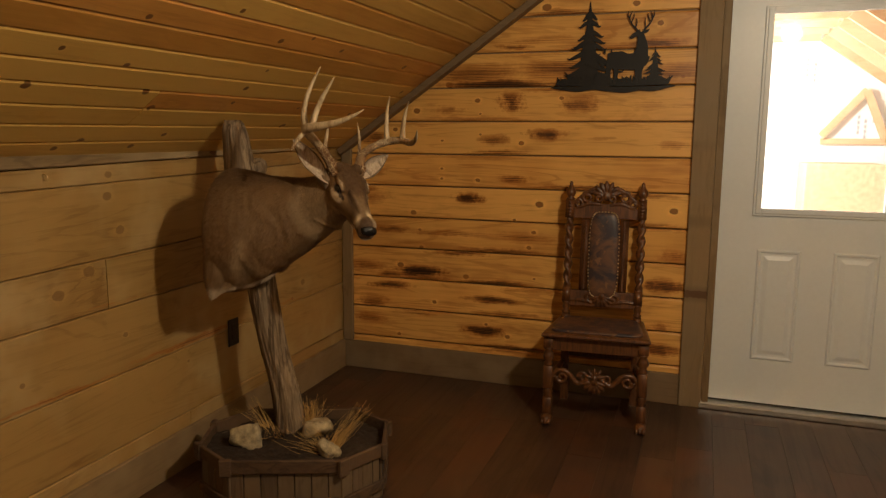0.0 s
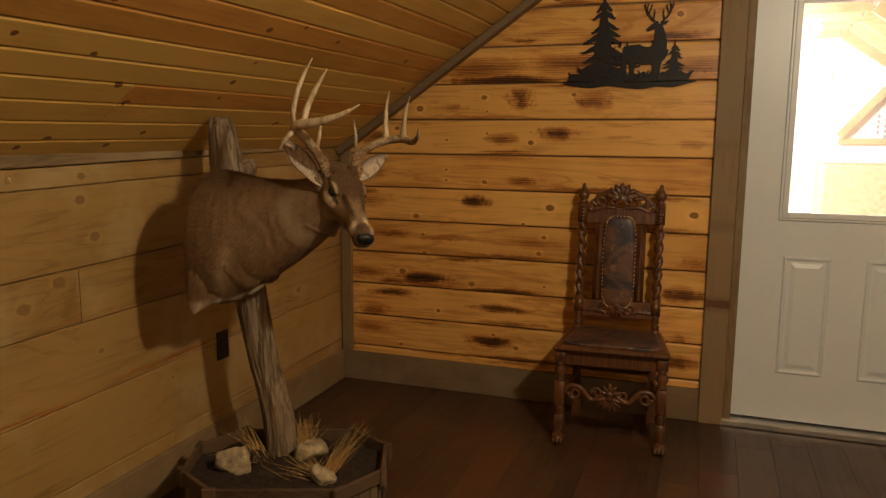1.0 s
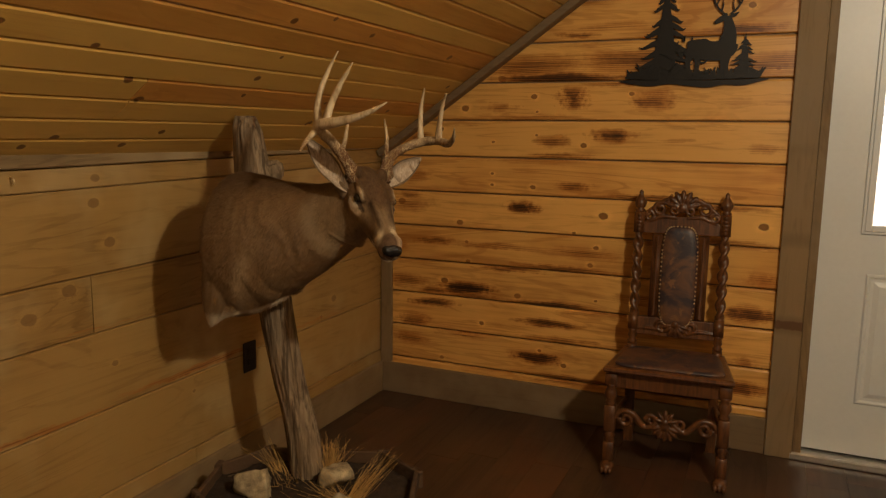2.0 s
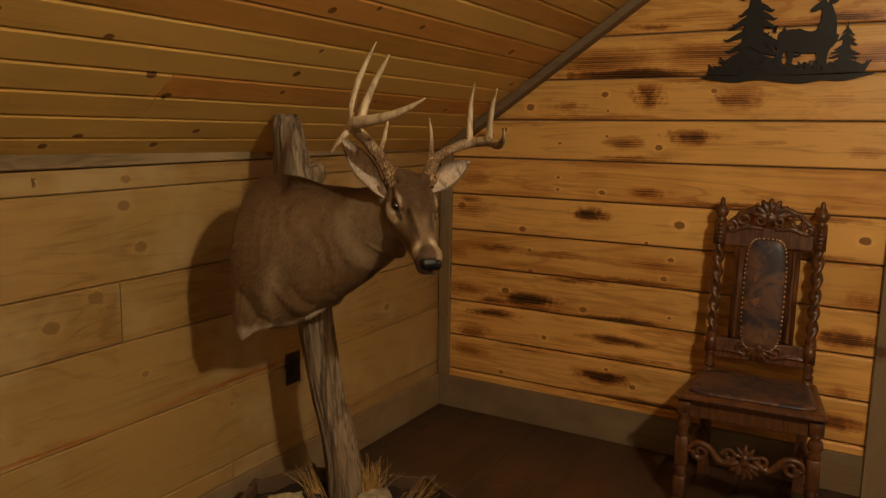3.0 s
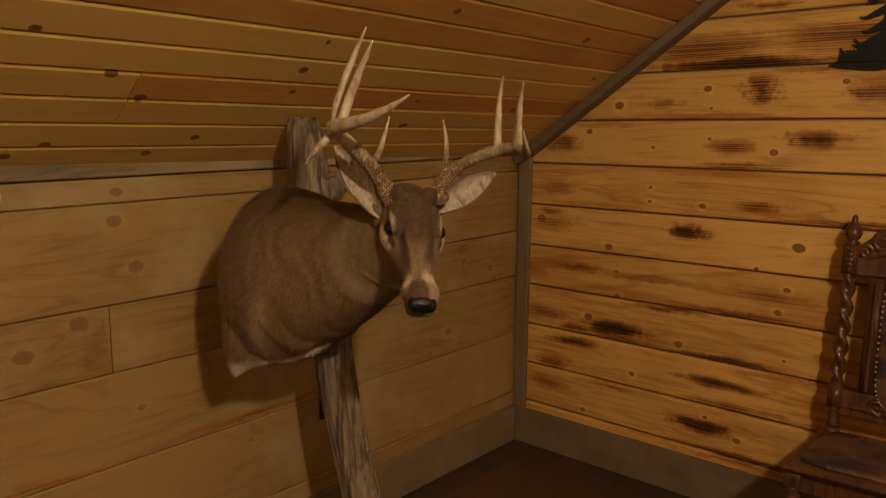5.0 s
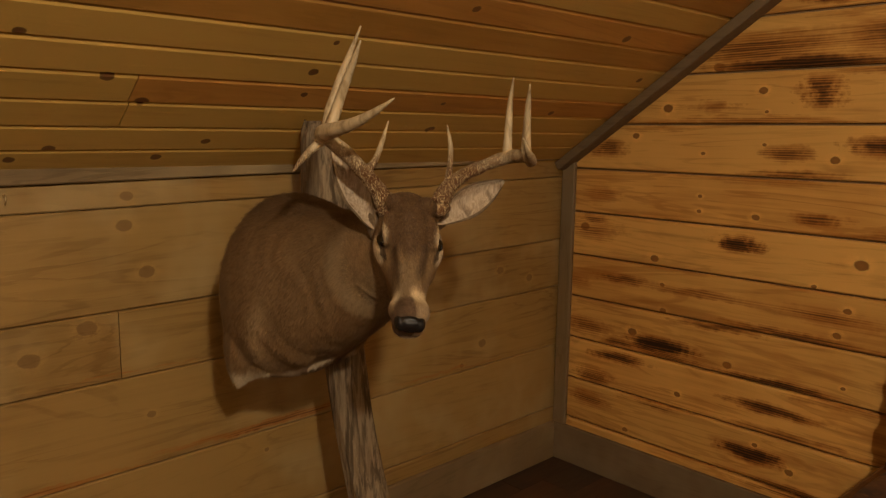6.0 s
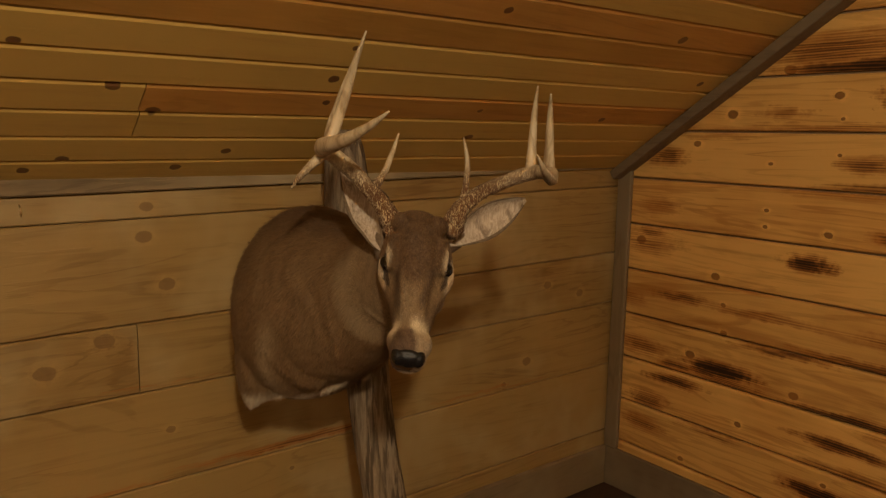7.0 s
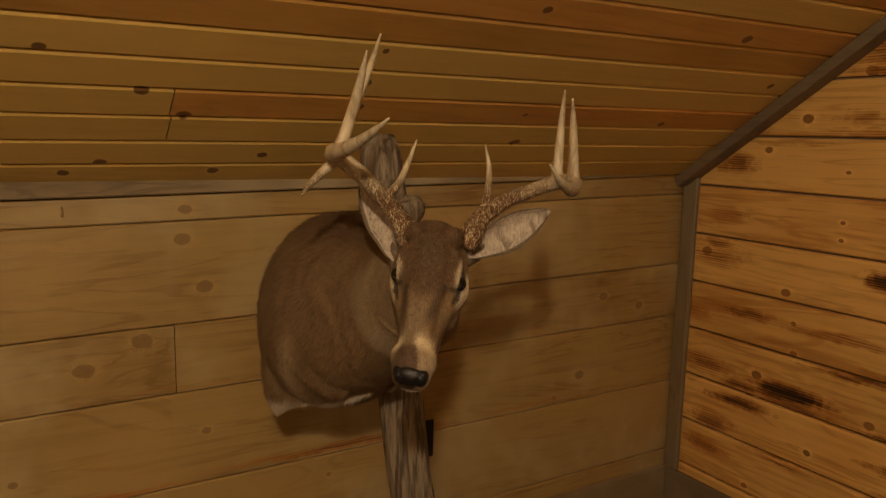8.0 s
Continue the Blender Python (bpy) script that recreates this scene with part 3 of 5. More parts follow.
def planter():
    tub = thing("octagonal_planter", TUB, "weathered barn-board octagonal planter filled with dark soil", "planter")
    rnd = random.Random(5)
    inner = [(x * 0.90, y * 0.88) for x, y in OCT]
    for k in range(8):
        (x0, y0), (x1, y1) = OCT[k], OCT[(k + 1) % 8]
        d = Vector((x1 - x0, y1 - y0, 0))
        side, d = d.length, d.normalized()
        turn = Matrix.Translation((x0, y0, 0)) @ Matrix((d.to_tuple() + (0,), (-d.y, d.x, 0, 0), (0, 0, 1, 0), (0, 0, 0, 1))).transposed()
        # staves
        n = max(2, round(side / 0.058))
        for i in range(n):
            a, b = side * i / n, side * (i + 1) / n
            bm = box(a + 0.0015, b - 0.0015, 0.014 + rnd.uniform(0, 0.004), 0.03, 0.0, RIM - 0.052 + rnd.uniform(-0.004, 0.002), 0.002)
            bm.transform(turn)
            part("stave", bm, M_BARN, tub)
        # rim board and a lower band
        for z0, z1 in ((RIM - 0.052, RIM), (0.035, 0.075)):
            bm = box(0.006, side - 0.006, 0.0, 0.016, z0, z1 - rnd.uniform(0, 0.004), 0.003)
            bm.transform(turn)
            part("rim_board" if z1 == RIM else "band", bm, M_BARN_DARK, tub, "dark weathered rim board" if z1 == RIM else "")
        # corner batten
        bm = box(-0.022, 0.024, -0.006, 0.016, RIM - 0.062, RIM + 0.003, 0.004)
        bm.transform(turn)
        part("corner_batten", bm, M_BARN_DARK, tub)
    bm = bmesh.new()
    ringn, rows = 110, []
    for r in np.linspace(0.02, 1.0, 40):
        ring = []
        for i in range(ringn):
            th = 2 * math.pi * i / ringn
            u = Vector((math.cos(th), math.sin(th)))
            # reach of the inner octagon in this direction
            reach = min(0.345 / max(abs(u.x), 1e-6), 0.24 / max(abs(u.y), 1e-6), 0.445 / (abs(u.x) + abs(u.y)) if abs(u.x) + abs(u.y) > 0 else 9)
            x, y = u * (reach * r)
            z = RIM - 0.045 + 0.02 * noise.noise(Vector((x * 9, y * 9, 3))) + 0.010 * noise.noise(Vector((x * 45, y * 45, 1))) + 0.006 * noise.noise(Vector((x * 110, y * 110, 4)))
            ring.append((x, y, z))
        rows.append(ring)
    rows.append([(x, y, 0.05) for x, y, z in rows[-1]])
    part("soil", loft(bm, rows), M_SOIL, tub, "dark crumbled soil", smooth=True)


planter()
SOIL = 0.24 - 0.045


def weathered():
    w = Mat("silvered driftwood", 0.85, 0.0, 0.2)
    p = w.local()
    g = w.noise(w.vec("MULTIPLY", p, (70, 70, 3.0)), 1.0, 4.0, 0.65, 0.5)
    g2 = w.noise(w.vec("MULTIPLY", p, (22, 22, 1.2)), 1.0, 4.0, 0.6, 0.8)
    crack = w.ramp(w.math("ADD", w.math("MULTIPLY", g, 0.5), w.math("MULTIPLY", g2, 0.5)), 0.40, 0.50, 1.0, 0.0)
    c = w.mix(w.ramp(g, 0.36, 0.64), (0.145, 0.102, 0.062), (0.33, 0.245, 0.155))
    c = w.mix(w.ramp(g2, 0.45, 0.7, 0.0, 0.6), c, (0.16, 0.105, 0.06))
    c = w.mix(w.math("MULTIPLY", crack, 0.42), c, (0.04, 0.026, 0.016))
    w.colour(c)
    w.bump(w.math("ADD", g, w.math("MULTIPLY", g2, 1.0)), 0.7, 0.004)
    return w.m


M_DRIFT = weathered()
M_ROCK = plain("pale limestone", (0.40, 0.325, 0.20), 0.9, vary=0.55, scale=30, bump=0.9)
M_STRAW = plain("dry straw", (0.60, 0.38, 0.13), 0.7, vary=0.35, scale=30, bump=0.0)


def driftwood():
    base = Vector((-1.512, 2.612, SOIL - 0.05))
    post = thing("driftwood_post", pose(*base), "leaning weathered grey driftwood post set in soil", "post")
    axis = spline([(-1.512, 2.612, SOIL - 0.05, 0.064), (-1.536, 2.603, 0.35, 0.058), (-1.575, 2.590, 0.52, 0.056), (-1.600, 2.577, 0.66, 0.057), (-1.622, 2.566, 0.82, 0.058), (-1.648, 2.558, 1.02, 0.059), (-1.668, 2.552, 1.16, 0.062), (-1.682, 2.548, 1.26, 0.062), (-1.694, 2.545, 1.35, 0.054), (-1.700, 2.543, 1.41, 0.048), (-1.702, 2.542, 1.445, 0.036)], 90)
    rings, seg = [], 64
    for i, (x, y, z, r) in enumerate(axis):
        ring = []
        for k in range(seg):
            th = 2 * math.pi * k / seg
            c, s = math.cos(th), math.sin(th)
            rr = r * (1 + 0.08 * noise.noise(Vector((c * 1.3, s * 1.3, z * 2.2))) + 0.10 * noise.noise(Vector((c * 5, s * 5, z * 1.5 + 7))) + 0.07 * noise.noise(Vector((c * 14, s * 14, z * 4))))
            # deep checks that run with the grain
            g = noise.noise(Vector((c * 7 + 3, s * 7, z * 0.9)))
            rr -= 0.006 * max(0, 1 - abs(g) * 9) if abs(g) < 0.11 else 0
            top = 0.03 * noise.noise(Vector((c * 2.5, s * 2.5, 5))) * max(0, (z - 1.36) / 0.1)
            px = x + rr * c
            ring.append((px - base.x, y - base.y + rr * s, min(z + top, slope_z(px) - 0.006) - base.z))
        rings.append(ring)
    part("trunk", loft(bmesh.new(), rings), M_DRIFT, post, smooth=True)
    bm = bmesh.new()
    tube(bm, [(-1.672 - base.x, 2.556 - base.y, 1.235 - base.z, 0.046), (-1.640 - base.x, 2.588 - base.y, 1.265 - base.z, 0.042), (-1.619 - base.x, 2.609 - base.y, 1.281 - base.z, 0.030), (-1.608 - base.x, 2.618 - base.y, 1.286 - base.z, 0.012)], 18, 20, 0.3)
    part("branch_stub", bm, M_DRIFT, post, smooth=True)


driftwood()


def rock(x, y, z, rx, ry, rz, seed, label):
    bm = bmesh.new()
    bmesh.ops.create_icosphere(bm, subdivisions=4, radius=1.0)
    rnd = random.Random(seed)
    planes = [(Vector((rnd.gauss(0, 1), rnd.gauss(0, 1), rnd.gauss(0, 1))).normalized(), rnd.uniform(0.55, 0.85)) for _ in range(9)]
    for v in bm.verts:
        d = v.co.normalized()
        r = min([1.15] + [h / d.dot(n) for n, h in planes if d.dot(n) > 0.2])
        r += 0.09 * noise.noise(d * 2.5 + Vector((seed, 0, 0))) + 0.06 * noise.noise(d * 7) + 0.035 * noise.noise(d * 18)
        v.co = d * r
        v.co.x *= rx
        v.co.y *= ry
        v.co.z *= rz
    ob = part("rock", bm, M_ROCK, None, smooth=True)
    ob.matrix_basis = pose(x, y, z, rnd.uniform(-10, 10), rnd.uniform(-10, 10), rnd.uniform(0, 90))
    tagged(ob, label, "rock", "rocks in the planter")


rock(-1.575, 2.375, SOIL + 0.028, 0.062, 0.055, 0.06, 3, "pale angular limestone rock on planter soil")
rock(-1.365, 2.56, SOIL + 0.030, 0.065, 0.058, 0.055, 8, "pale rounded rock beside the driftwood post")
rock(-1.225, 2.385, SOIL + 0.020, 0.048, 0.042, 0.05, 12, "small pale rock at the planter rim")


def straw(x, y, lean, n, high, wide, seed, label, spread=0.2):
    """A clump of dry blades; lean: the way they fall."""
    bm, rnd = bmesh.new(), random.Random(seed)
    for _ in range(n):
        bx, by = rnd.gauss(0, wide), rnd.gauss(0, wide)
        h = high * rnd.uniform(0.45, 1.1)
        dx, dy = lean[0] + rnd.gauss(0, spread), lean[1] + rnd.gauss(0, spread)
        w = rnd.uniform(0.0006, 0.0013)
        bend = rnd.uniform(0.6, 1.6)
        rise = max(0.12, 1 - 0.55 * math.hypot(dx, dy))
        rows = []
        for k in range(4):
            f = k / 3
            rows.append((bx + dx * h * f ** bend, by + dy * h * f ** bend, h * rise * (f - 0.25 * f * f * bend * 0.5), w * (1.15 - f)))
        tube(bm, rows, 5, 3)
    ob = part("straw_tuft", bm, M_STRAW, None)
    ob.matrix_basis = pose(x, y, SOIL - 0.012)
    tagged(ob, label, "dry grass", "straw tufts in the planter", "stuff")


straw(-1.25, 2.44, (0.36, 0.36), 60, 0.27, 0.014, 1, "tuft of dry golden straw leaning over soil", 0.09)
straw(-1.24, 2.43, (-0.75, -0.2), 45, 0.17, 0.02, 2, "dry golden straw lying flat on soil")
straw(-1.585, 2.545, (-0.40, -0.1), 26, 0.21, 0.016, 3, "dry straw at the foot of the post")
straw(-1.46, 2.65, (0.10, 0.10), 150, 0.15, 0.020, 4, "dense upright tuft of dry straw behind the post")
straw(-1.52, 2.50, (0.1, -0.5), 24, 0.13, 0.03, 5, "thin dry straw before the post")

# ---- the mounted deer ----
HEAD = Vector((-1.097, 2.346, 1.212))
FWD = Vector((0.80, -0.60, 0))
LAT = Vector((0.597, 0.796, -0.10)).normalized()
AX = (FWD * math.cos(radians(45)) - Vector((0, 0, 1)) * math.sin(radians(45))).normalized()
NRM = AX.cross(LAT).normalized()
if NRM.z < 0:
    NRM = -NRM
MOUNT = Vector((-1.56, 2.40, 0.82))
SHORT, TURN = 0.968, 0.048


def at_head(a, l, n):
    """A place on the head: along the face, across it, out of it. The muzzle is turned a little aside."""
    return HEAD + AX * (a * SHORT if a > 0 else a) + LAT * (l - TURN * max(a, 0.0)) + NRM * n


def deer_form():
    """The shoulder, neck and skull as overlapping solids, fused into one skin."""
    bm = bmesh.new()
    body = spline([
        # x, y, z, half width, half height, tilt of the section
        (-1.635, 2.392, 1.042, 0.190, 0.222, 0.0),
        (-1.605, 2.394, 1.042, 0.199, 0.234, 0.0),
        (-1.53, 2.392, 1.048, 0.196, 0.218, 0.0),
        (-1.45, 2.398, 1.074, 0.166, 0.180, 0.1),
        (-1.36, 2.405, 1.108, 0.128, 0.145, 0.25),
        (-1.27, 2.405, 1.143, 0.094, 0.112, 0.35),
        (-1.19, 2.390, 1.180, 0.074, 0.092, 0.5),
        (-1.13, 2.368, 1.205, 0.062, 0.075, 0.6),
    ], 44)
    rings, seg = [], 40
    for i, (x, y, z, hw, hh, tilt) in enumerate(body):
        a, b = body[max(i - 1, 0)], body[min(i + 1, len(body) - 1)]
        t = Vector((b[0] - a[0], b[1] - a[1], 0)).normalized()
        t = (t * math.cos(tilt) + Vector((0, 0, 1)) * math.sin(tilt)).normalized() if tilt else t
        s = Vector((0, 0, 1)).cross(t).normalized()
        u = t.cross(s)
        ring = []
        for k in range(seg):
            th = 2 * math.pi * k / seg
            c, w = math.cos(th), math.sin(th)
            # fuller below, narrower withers, a keel at the brisket
            f = 1.0 - 0.10 * max(0, w) ** 2 * (hw > 0.1)
            c, w = math.copysign(abs(c) ** 0.9, c), math.copysign(abs(w) ** 0.9, w)
            ring.append(Vector((x, y, z)) + s * (hw * c * f) + u * (hh * w))
        rings.append(ring)
    loft(bm, rings)
    tube(bm, [(-1.585, 2.262, 1.02, 0.055), (-1.595, 2.250, 0.93, 0.048), (-1.605, 2.246, 0.87, 0.036), (-1.614, 2.247, 0.828, 0.020), (-1.620, 2.247, 0.806, 0.006)], 16, 14)
    # point of the cape at the camera side of the brisket, and shoulder muscles
    tube(bm, [(-1.54, 2.32, 0.91, 0.05), (-1.59, 2.275, 0.862, 0.034), (-1.612, 2.254, 0.828, 0.017), (-1.62, 2.246, 0.808, 0.006)], 12, 14)
    tube(bm, [(-1.55, 2.30, 1.15, 0.07), (-1.51, 2.285, 1.03, 0.080), (-1.48, 2.315, 0.95, 0.066), (-1.45, 2.36, 0.91, 0.04)], 14, 14)
    tube(bm, [(-1.55, 2.48, 1.15, 0.07), (-1.51, 2.50, 1.03, 0.080), (-1.48, 2.47, 0.95, 0.066), (-1.45, 2.43, 0.91, 0.04)], 14, 14)
    # skull
    head = spline([
        # along, half width, top, bottom
        (-0.125, 0.042, 0.010, -0.060), (-0.10, 0.056, 0.030, -0.085), (-0.05, 0.067, 0.042, -0.103), (0.0, 0.071, 0.038, -0.098),
        (0.035, 0.060, 0.034, -0.084), (0.07, 0.046, 0.031, -0.066), (0.11, 0.035, 0.031, -0.050), (0.145, 0.031, 0.034, -0.042), (0.175, 0.032, 0.036, -0.040), (0.196, 0.030, 0.027, -0.037), (0.208, 0.022, 0.012, -0.028)], 36)
    rings = []
    for a, hw, top, bot in head:
        ring = []
        for k in range(32):
            th = 2 * math.pi * k / 32
            c, w = math.cos(th), math.sin(th)
            mid, hh = (top + bot) / 2, (top - bot) / 2
            # broad flat face above, narrow jaw below
            f = 1.0 - 0.24 * w * w * (a < 0.06) if w > 0 else 1.0 - 0.42 * w * w
            ring.append(at_head(a, hw * f * math.copysign(abs(c) ** 0.85, c), mid + hh * math.copysign(abs(w) ** 0.9, w)))
        rings.append(ring)
    loft(bm, rings)
    for side in (-1, 1):
        # brow ridge, cheek, lip pads, pedicle
        tube(bm, [(*at_head(-0.045, side * 0.042, 0.020), 0.012), (*at_head(-0.008, side * 0.048, 0.026), 0.009), (*at_head(0.028, side * 0.044, 0.022), 0.008)], 8, 10)
        tube(bm, [(*at_head(-0.024, side * 0.058, -0.010), 0.010), (*at_head(0.012, side * 0.057, -0.014), 0.010), (*at_head(0.036, side * 0.048, 0.000), 0.008)], 8, 10)
        ball(bm, at_head(0.025, side * 0.028, -0.050), (0.040, 0.024, 0.040))
        ball(bm, at_head(0.165, side * 0.020, 0.004), (0.022, 0.018, 0.024))
        # lower lid swelling, the ridge of the nose and the jaw line
        tube(bm, [(*at_head(-0.012, side * 0.060, -0.016), 0.006), (*at_head(0.012, side * 0.059, -0.018), 0.008), (*at_head(0.034, side * 0.050, -0.008), 0.006)], 8, 8)
        tube(bm, [(*at_head(0.03, side * 0.024, 0.026), 0.010), (*at_head(0.08, side * 0.017, 0.025), 0.010), (*at_head(0.13, side * 0.014, 0.026), 0.009)], 8, 8)
        tube(bm, [(*at_head(0.02, side * 0.036, -0.052), 0.016), (*at_head(0.08, side * 0.027, -0.036), 0.013), (*at_head(0.15, side * 0.020, -0.022), 0.012)], 8, 8)
        ball(bm, at_head(-0.074, side * 0.034, 0.026), (0.022, 0.022, 0.022))
    # folded hem of the cape, from its point to the brisket, and folds of the brisket
    tube(bm, [(-1.622, 2.252, 0.822, 0.010), (-1.570, 2.285, 0.848, 0.013), (-1.520, 2.320, 0.862, 0.012), (-1.475, 2.360, 0.876, 0.013), (-1.440, 2.398, 0.892, 0.007)], 24, 10, 0.3)
    tube(bm, [(-1.50, 2.40, 0.90, 0.05), (-1.455, 2.40, 0.915, 0.034), (-1.428, 2.40, 0.925, 0.014)], 10, 12)
    # throat joins the jaw to the neck
    tube(bm, [(*at_head(0.0, 0, -0.062), 0.044), (*at_head(-0.07, 0.005, -0.085), 0.062), (-1.25, 2.405, 1.11, 0.088)], 12, 16)
    me = bpy.data.meshes.new("form")
    bmesh.ops.recalc_face_normals(bm, faces=bm.faces)
    bm.to_mesh(me)
    bm.free()
    tmp = new("form", me)
    mod = tmp.modifiers.new("fuse", "REMESH")
    mod.mode, mod.voxel_size = "VOXEL", 0.0031
    even = tmp.modifiers.new("even", "SMOOTH")
    even.factor, even.iterations = 0.5, 9
    out = bpy.data.meshes.new_from_object(tmp.evaluated_get(bpy.context.evaluated_depsgraph_get()))
    bpy.data.objects.remove(tmp)
    # shallow folds of skin down the neck and over the shoulder
    n = len(out.vertices)
    co, no = np.empty(n * 3), np.empty(n * 3)
    out.vertices.foreach_get("co", co), out.vertices.foreach_get("normal", no)
    co, no = co.reshape(-1, 3), no.reshape(-1, 3)
    fold = np.clip((np.linalg.norm(co - np.array(HEAD), axis=1) - 0.16) / 0.1, 0, 1) * np.clip((co[:, 0] + 1.63) / 0.05, 0, 1)
    wave = np.array([0.0024 * noise.noise(Vector((x * 34 + z * 9 + 2.0 * noise.noise(Vector((x * 8, y * 8, z * 8))), y * 10, z * 5))) + 0.0007 * noise.noise(Vector((x * 60, y * 60, z * 60))) for x, y, z in co])
    co += no * (fold * wave)[:, None]
    out.vertices.foreach_set("co", co.ravel())
    out.update()
    return out


def smooth01(x, lo, hi):
    t = np.clip((x - lo) / (hi - lo), 0, 1)
    return t * t * (3 - 2 * t)


def coat(me):
    """Coat colours by region: pale muzzle, eye rings, throat and brisket, dark forehead and bridge."""
    n = len(me.vertices)
    co = np.empty(n * 3)
    me.vertices.foreach_get("co", co)
    co = co.reshape(-1, 3)
    rel = co - np.array(HEAD)
    a, l, h = rel @ np.array(AX), rel @ np.array(LAT), rel @ np.array(NRM)
    a = np.where(a > 0, a / SHORT, a)
    l = l + TURN * np.maximum(a, 0)
    base = np.tile(np.array([0.158, 0.094, 0.044]), (n, 1))

    def blend(mask, c):
        base[:] = base * (1 - mask[:, None]) + np.array(c) * mask[:, None]

    head = smooth01(a, -0.15, -0.07) * smooth01(0.245 - np.linalg.norm(rel, axis=1), 0, 0.03)
    patch = np.array([noise.noise(Vector(p * 9)) for p in co])
    blend(0.5 * smooth01(patch, 0.0, 0.5) * (1 - head), [0.172, 0.104, 0.050])
    # paler sides towards the brisket, a pale streak down the shoulder fold
    blend(0.65 * smooth01(0.98 - co[:, 2], 0, 0.16) * (1 - head), [0.215, 0.138, 0.072])
    hem = np.array([(-1.622, 2.252, 0.815), (-1.570, 2.285, 0.842), (-1.520, 2.320, 0.856), (-1.475, 2.360, 0.870), (-1.440, 2.398, 0.890)])
    hem = np.concatenate([hem[:-1] + (hem[1:] - hem[:-1]) * f for f in (0, 0.25, 0.5, 0.75)])
    near = np.min(np.linalg.norm(co[:, None, :] - hem[None], axis=2), axis=1)
    blend(0.85 * smooth01(0.026 - near, 0, 0.014) * smooth01(0.905 - co[:, 2], 0, 0.02), [0.60, 0.51, 0.39])
    blend(0.85 * smooth01(0.862 - co[:, 2], 0, 0.03) * smooth01(2.32 - co[:, 1], 0, 0.03), [0.62, 0.53, 0.40])
    # the streak is parted hair plus the fold's lit ridge, put into the colour
    streak = np.exp(-((co[:, 0] + 1.475 - 0.35 * (co[:, 2] - 1.0)) / 0.018) ** 2) * smooth01(1.08 - co[:, 2], 0, 0.1) * (co[:, 1] < 2.4)
    blend(0.5 * streak, [0.42, 0.31, 0.19])
    # dark line along the top of the neck
    blend(0.6 * smooth01(co[:, 2], 1.215, 1.25) * (1 - head), [0.085, 0.05, 0.028])
    # long waves down the neck and shoulder: parted hair, with skin folds shaded in colour
    wave = np.array([noise.noise(Vector((p[0] * 46 + 3 * noise.noise(Vector(p * 7)), p[1] * 30, p[2] * 9))) for p in co])
    blend(0.24 * smooth01(wave, 0.05, 0.5) * (1 - head), [0.235, 0.155, 0.082])
    blend(0.16 * smooth01(-wave, 0.1, 0.5) * (1 - head), [0.088, 0.050, 0.024])
    speck = np.array([noise.noise(Vector(p * 260)) for p in co])
    top = smooth01(h, -0.004, 0.022)
    side_l = np.abs(l)
    # tan cheeks and jaw, grey bridge of the nose
    blend(0.8 * head * smooth01(side_l, 0.022, 0.045) * smooth01(a, -0.02, 0.03), [0.26, 0.175, 0.095])
    blend(0.85 * head * top * smooth01(a, 0.035, 0.09) * smooth01(0.030 - side_l, 0, 0.016), [0.205, 0.142, 0.082])
    # dark speckled forehead that ends in a point between the eyes
    peak = smooth01(0.075 - a - 0.6 * side_l, 0, 0.035) * smooth01(0.060 - side_l, 0, 0.014)
    blend(0.95 * head * top * peak, [0.078, 0.043, 0.020])
    blend(0.3 * head * top * peak * smooth01(speck, 0.0, 0.4), [0.16, 0.10, 0.05])
    # dark stripes from the eyes down the sides of the bridge
    stripe = head * top * np.exp(-((side_l - 0.033 + 0.13 * np.clip(a - 0.02, 0, 1)) / 0.008) ** 2) * smooth01(a, 0.012, 0.035) * smooth01(0.125 - a, 0, 0.03)
    blend(0.85 * np.clip(stripe, 0, 1), [0.060, 0.034, 0.018])
    blend(0.4 * head * smooth01(-h, 0.03, 0.06), [0.32, 0.24, 0.15])
    # cream band over the muzzle, dark wedge above the nose
    band = head * np.exp(-((a - 0.148 + 0.25 * np.clip(0.028 - side_l, 0, 1)) / 0.013) ** 2) * smooth01(side_l, 0.004, 0.018)
    blend(0.9 * np.clip(band * 1.15, 0, 1), [0.62, 0.50, 0.34])
    blend(0.95 * head * top * smooth01(a, 0.146, 0.158) * smooth01(0.017 + 0.3 * np.clip(a - 0.15, 0, 1) - side_l, 0, 0.008), [0.085, 0.05, 0.028])
    blend(0.8 * head * smooth01(a, 0.170, 0.180) * smooth01(0.03 - side_l, 0, 0.01), [0.10, 0.062, 0.04])
    # pale lips and chin, dark line of the mouth
    blend(0.7 * head * smooth01(a, 0.160, 0.175) * smooth01(side_l, 0.020, 0.027), [0.34, 0.26, 0.18])
    blend(0.9 * head * smooth01(a, 0.13, 0.16) * smooth01(-h, 0.016, 0.026), [0.62, 0.52, 0.39])
    mouth = head * np.exp(-((h + 0.014 + 0.12 * np.clip(0.17 - a, 0, 1)) / 0.003) ** 2) * smooth01(a, 0.09, 0.13)
    blend(0.9 * np.clip(mouth, 0, 1), [0.03, 0.02, 0.015])
    # pale patches over and under the eyes, dark lids and tear lines
    for side in (-1, 1):
        def oval(ca, cl, ch, ra, rl, rh):
            return np.sqrt(((a - ca) / ra) ** 2 + ((l - side * cl) / rl) ** 2 + ((h - ch) / rh) ** 2)

        blend(0.95 * smooth01(1.25 - oval(0.000, 0.058, 0.023, 0.030, 0.016, 0.012), 0, 0.5), [0.54, 0.44, 0.31])
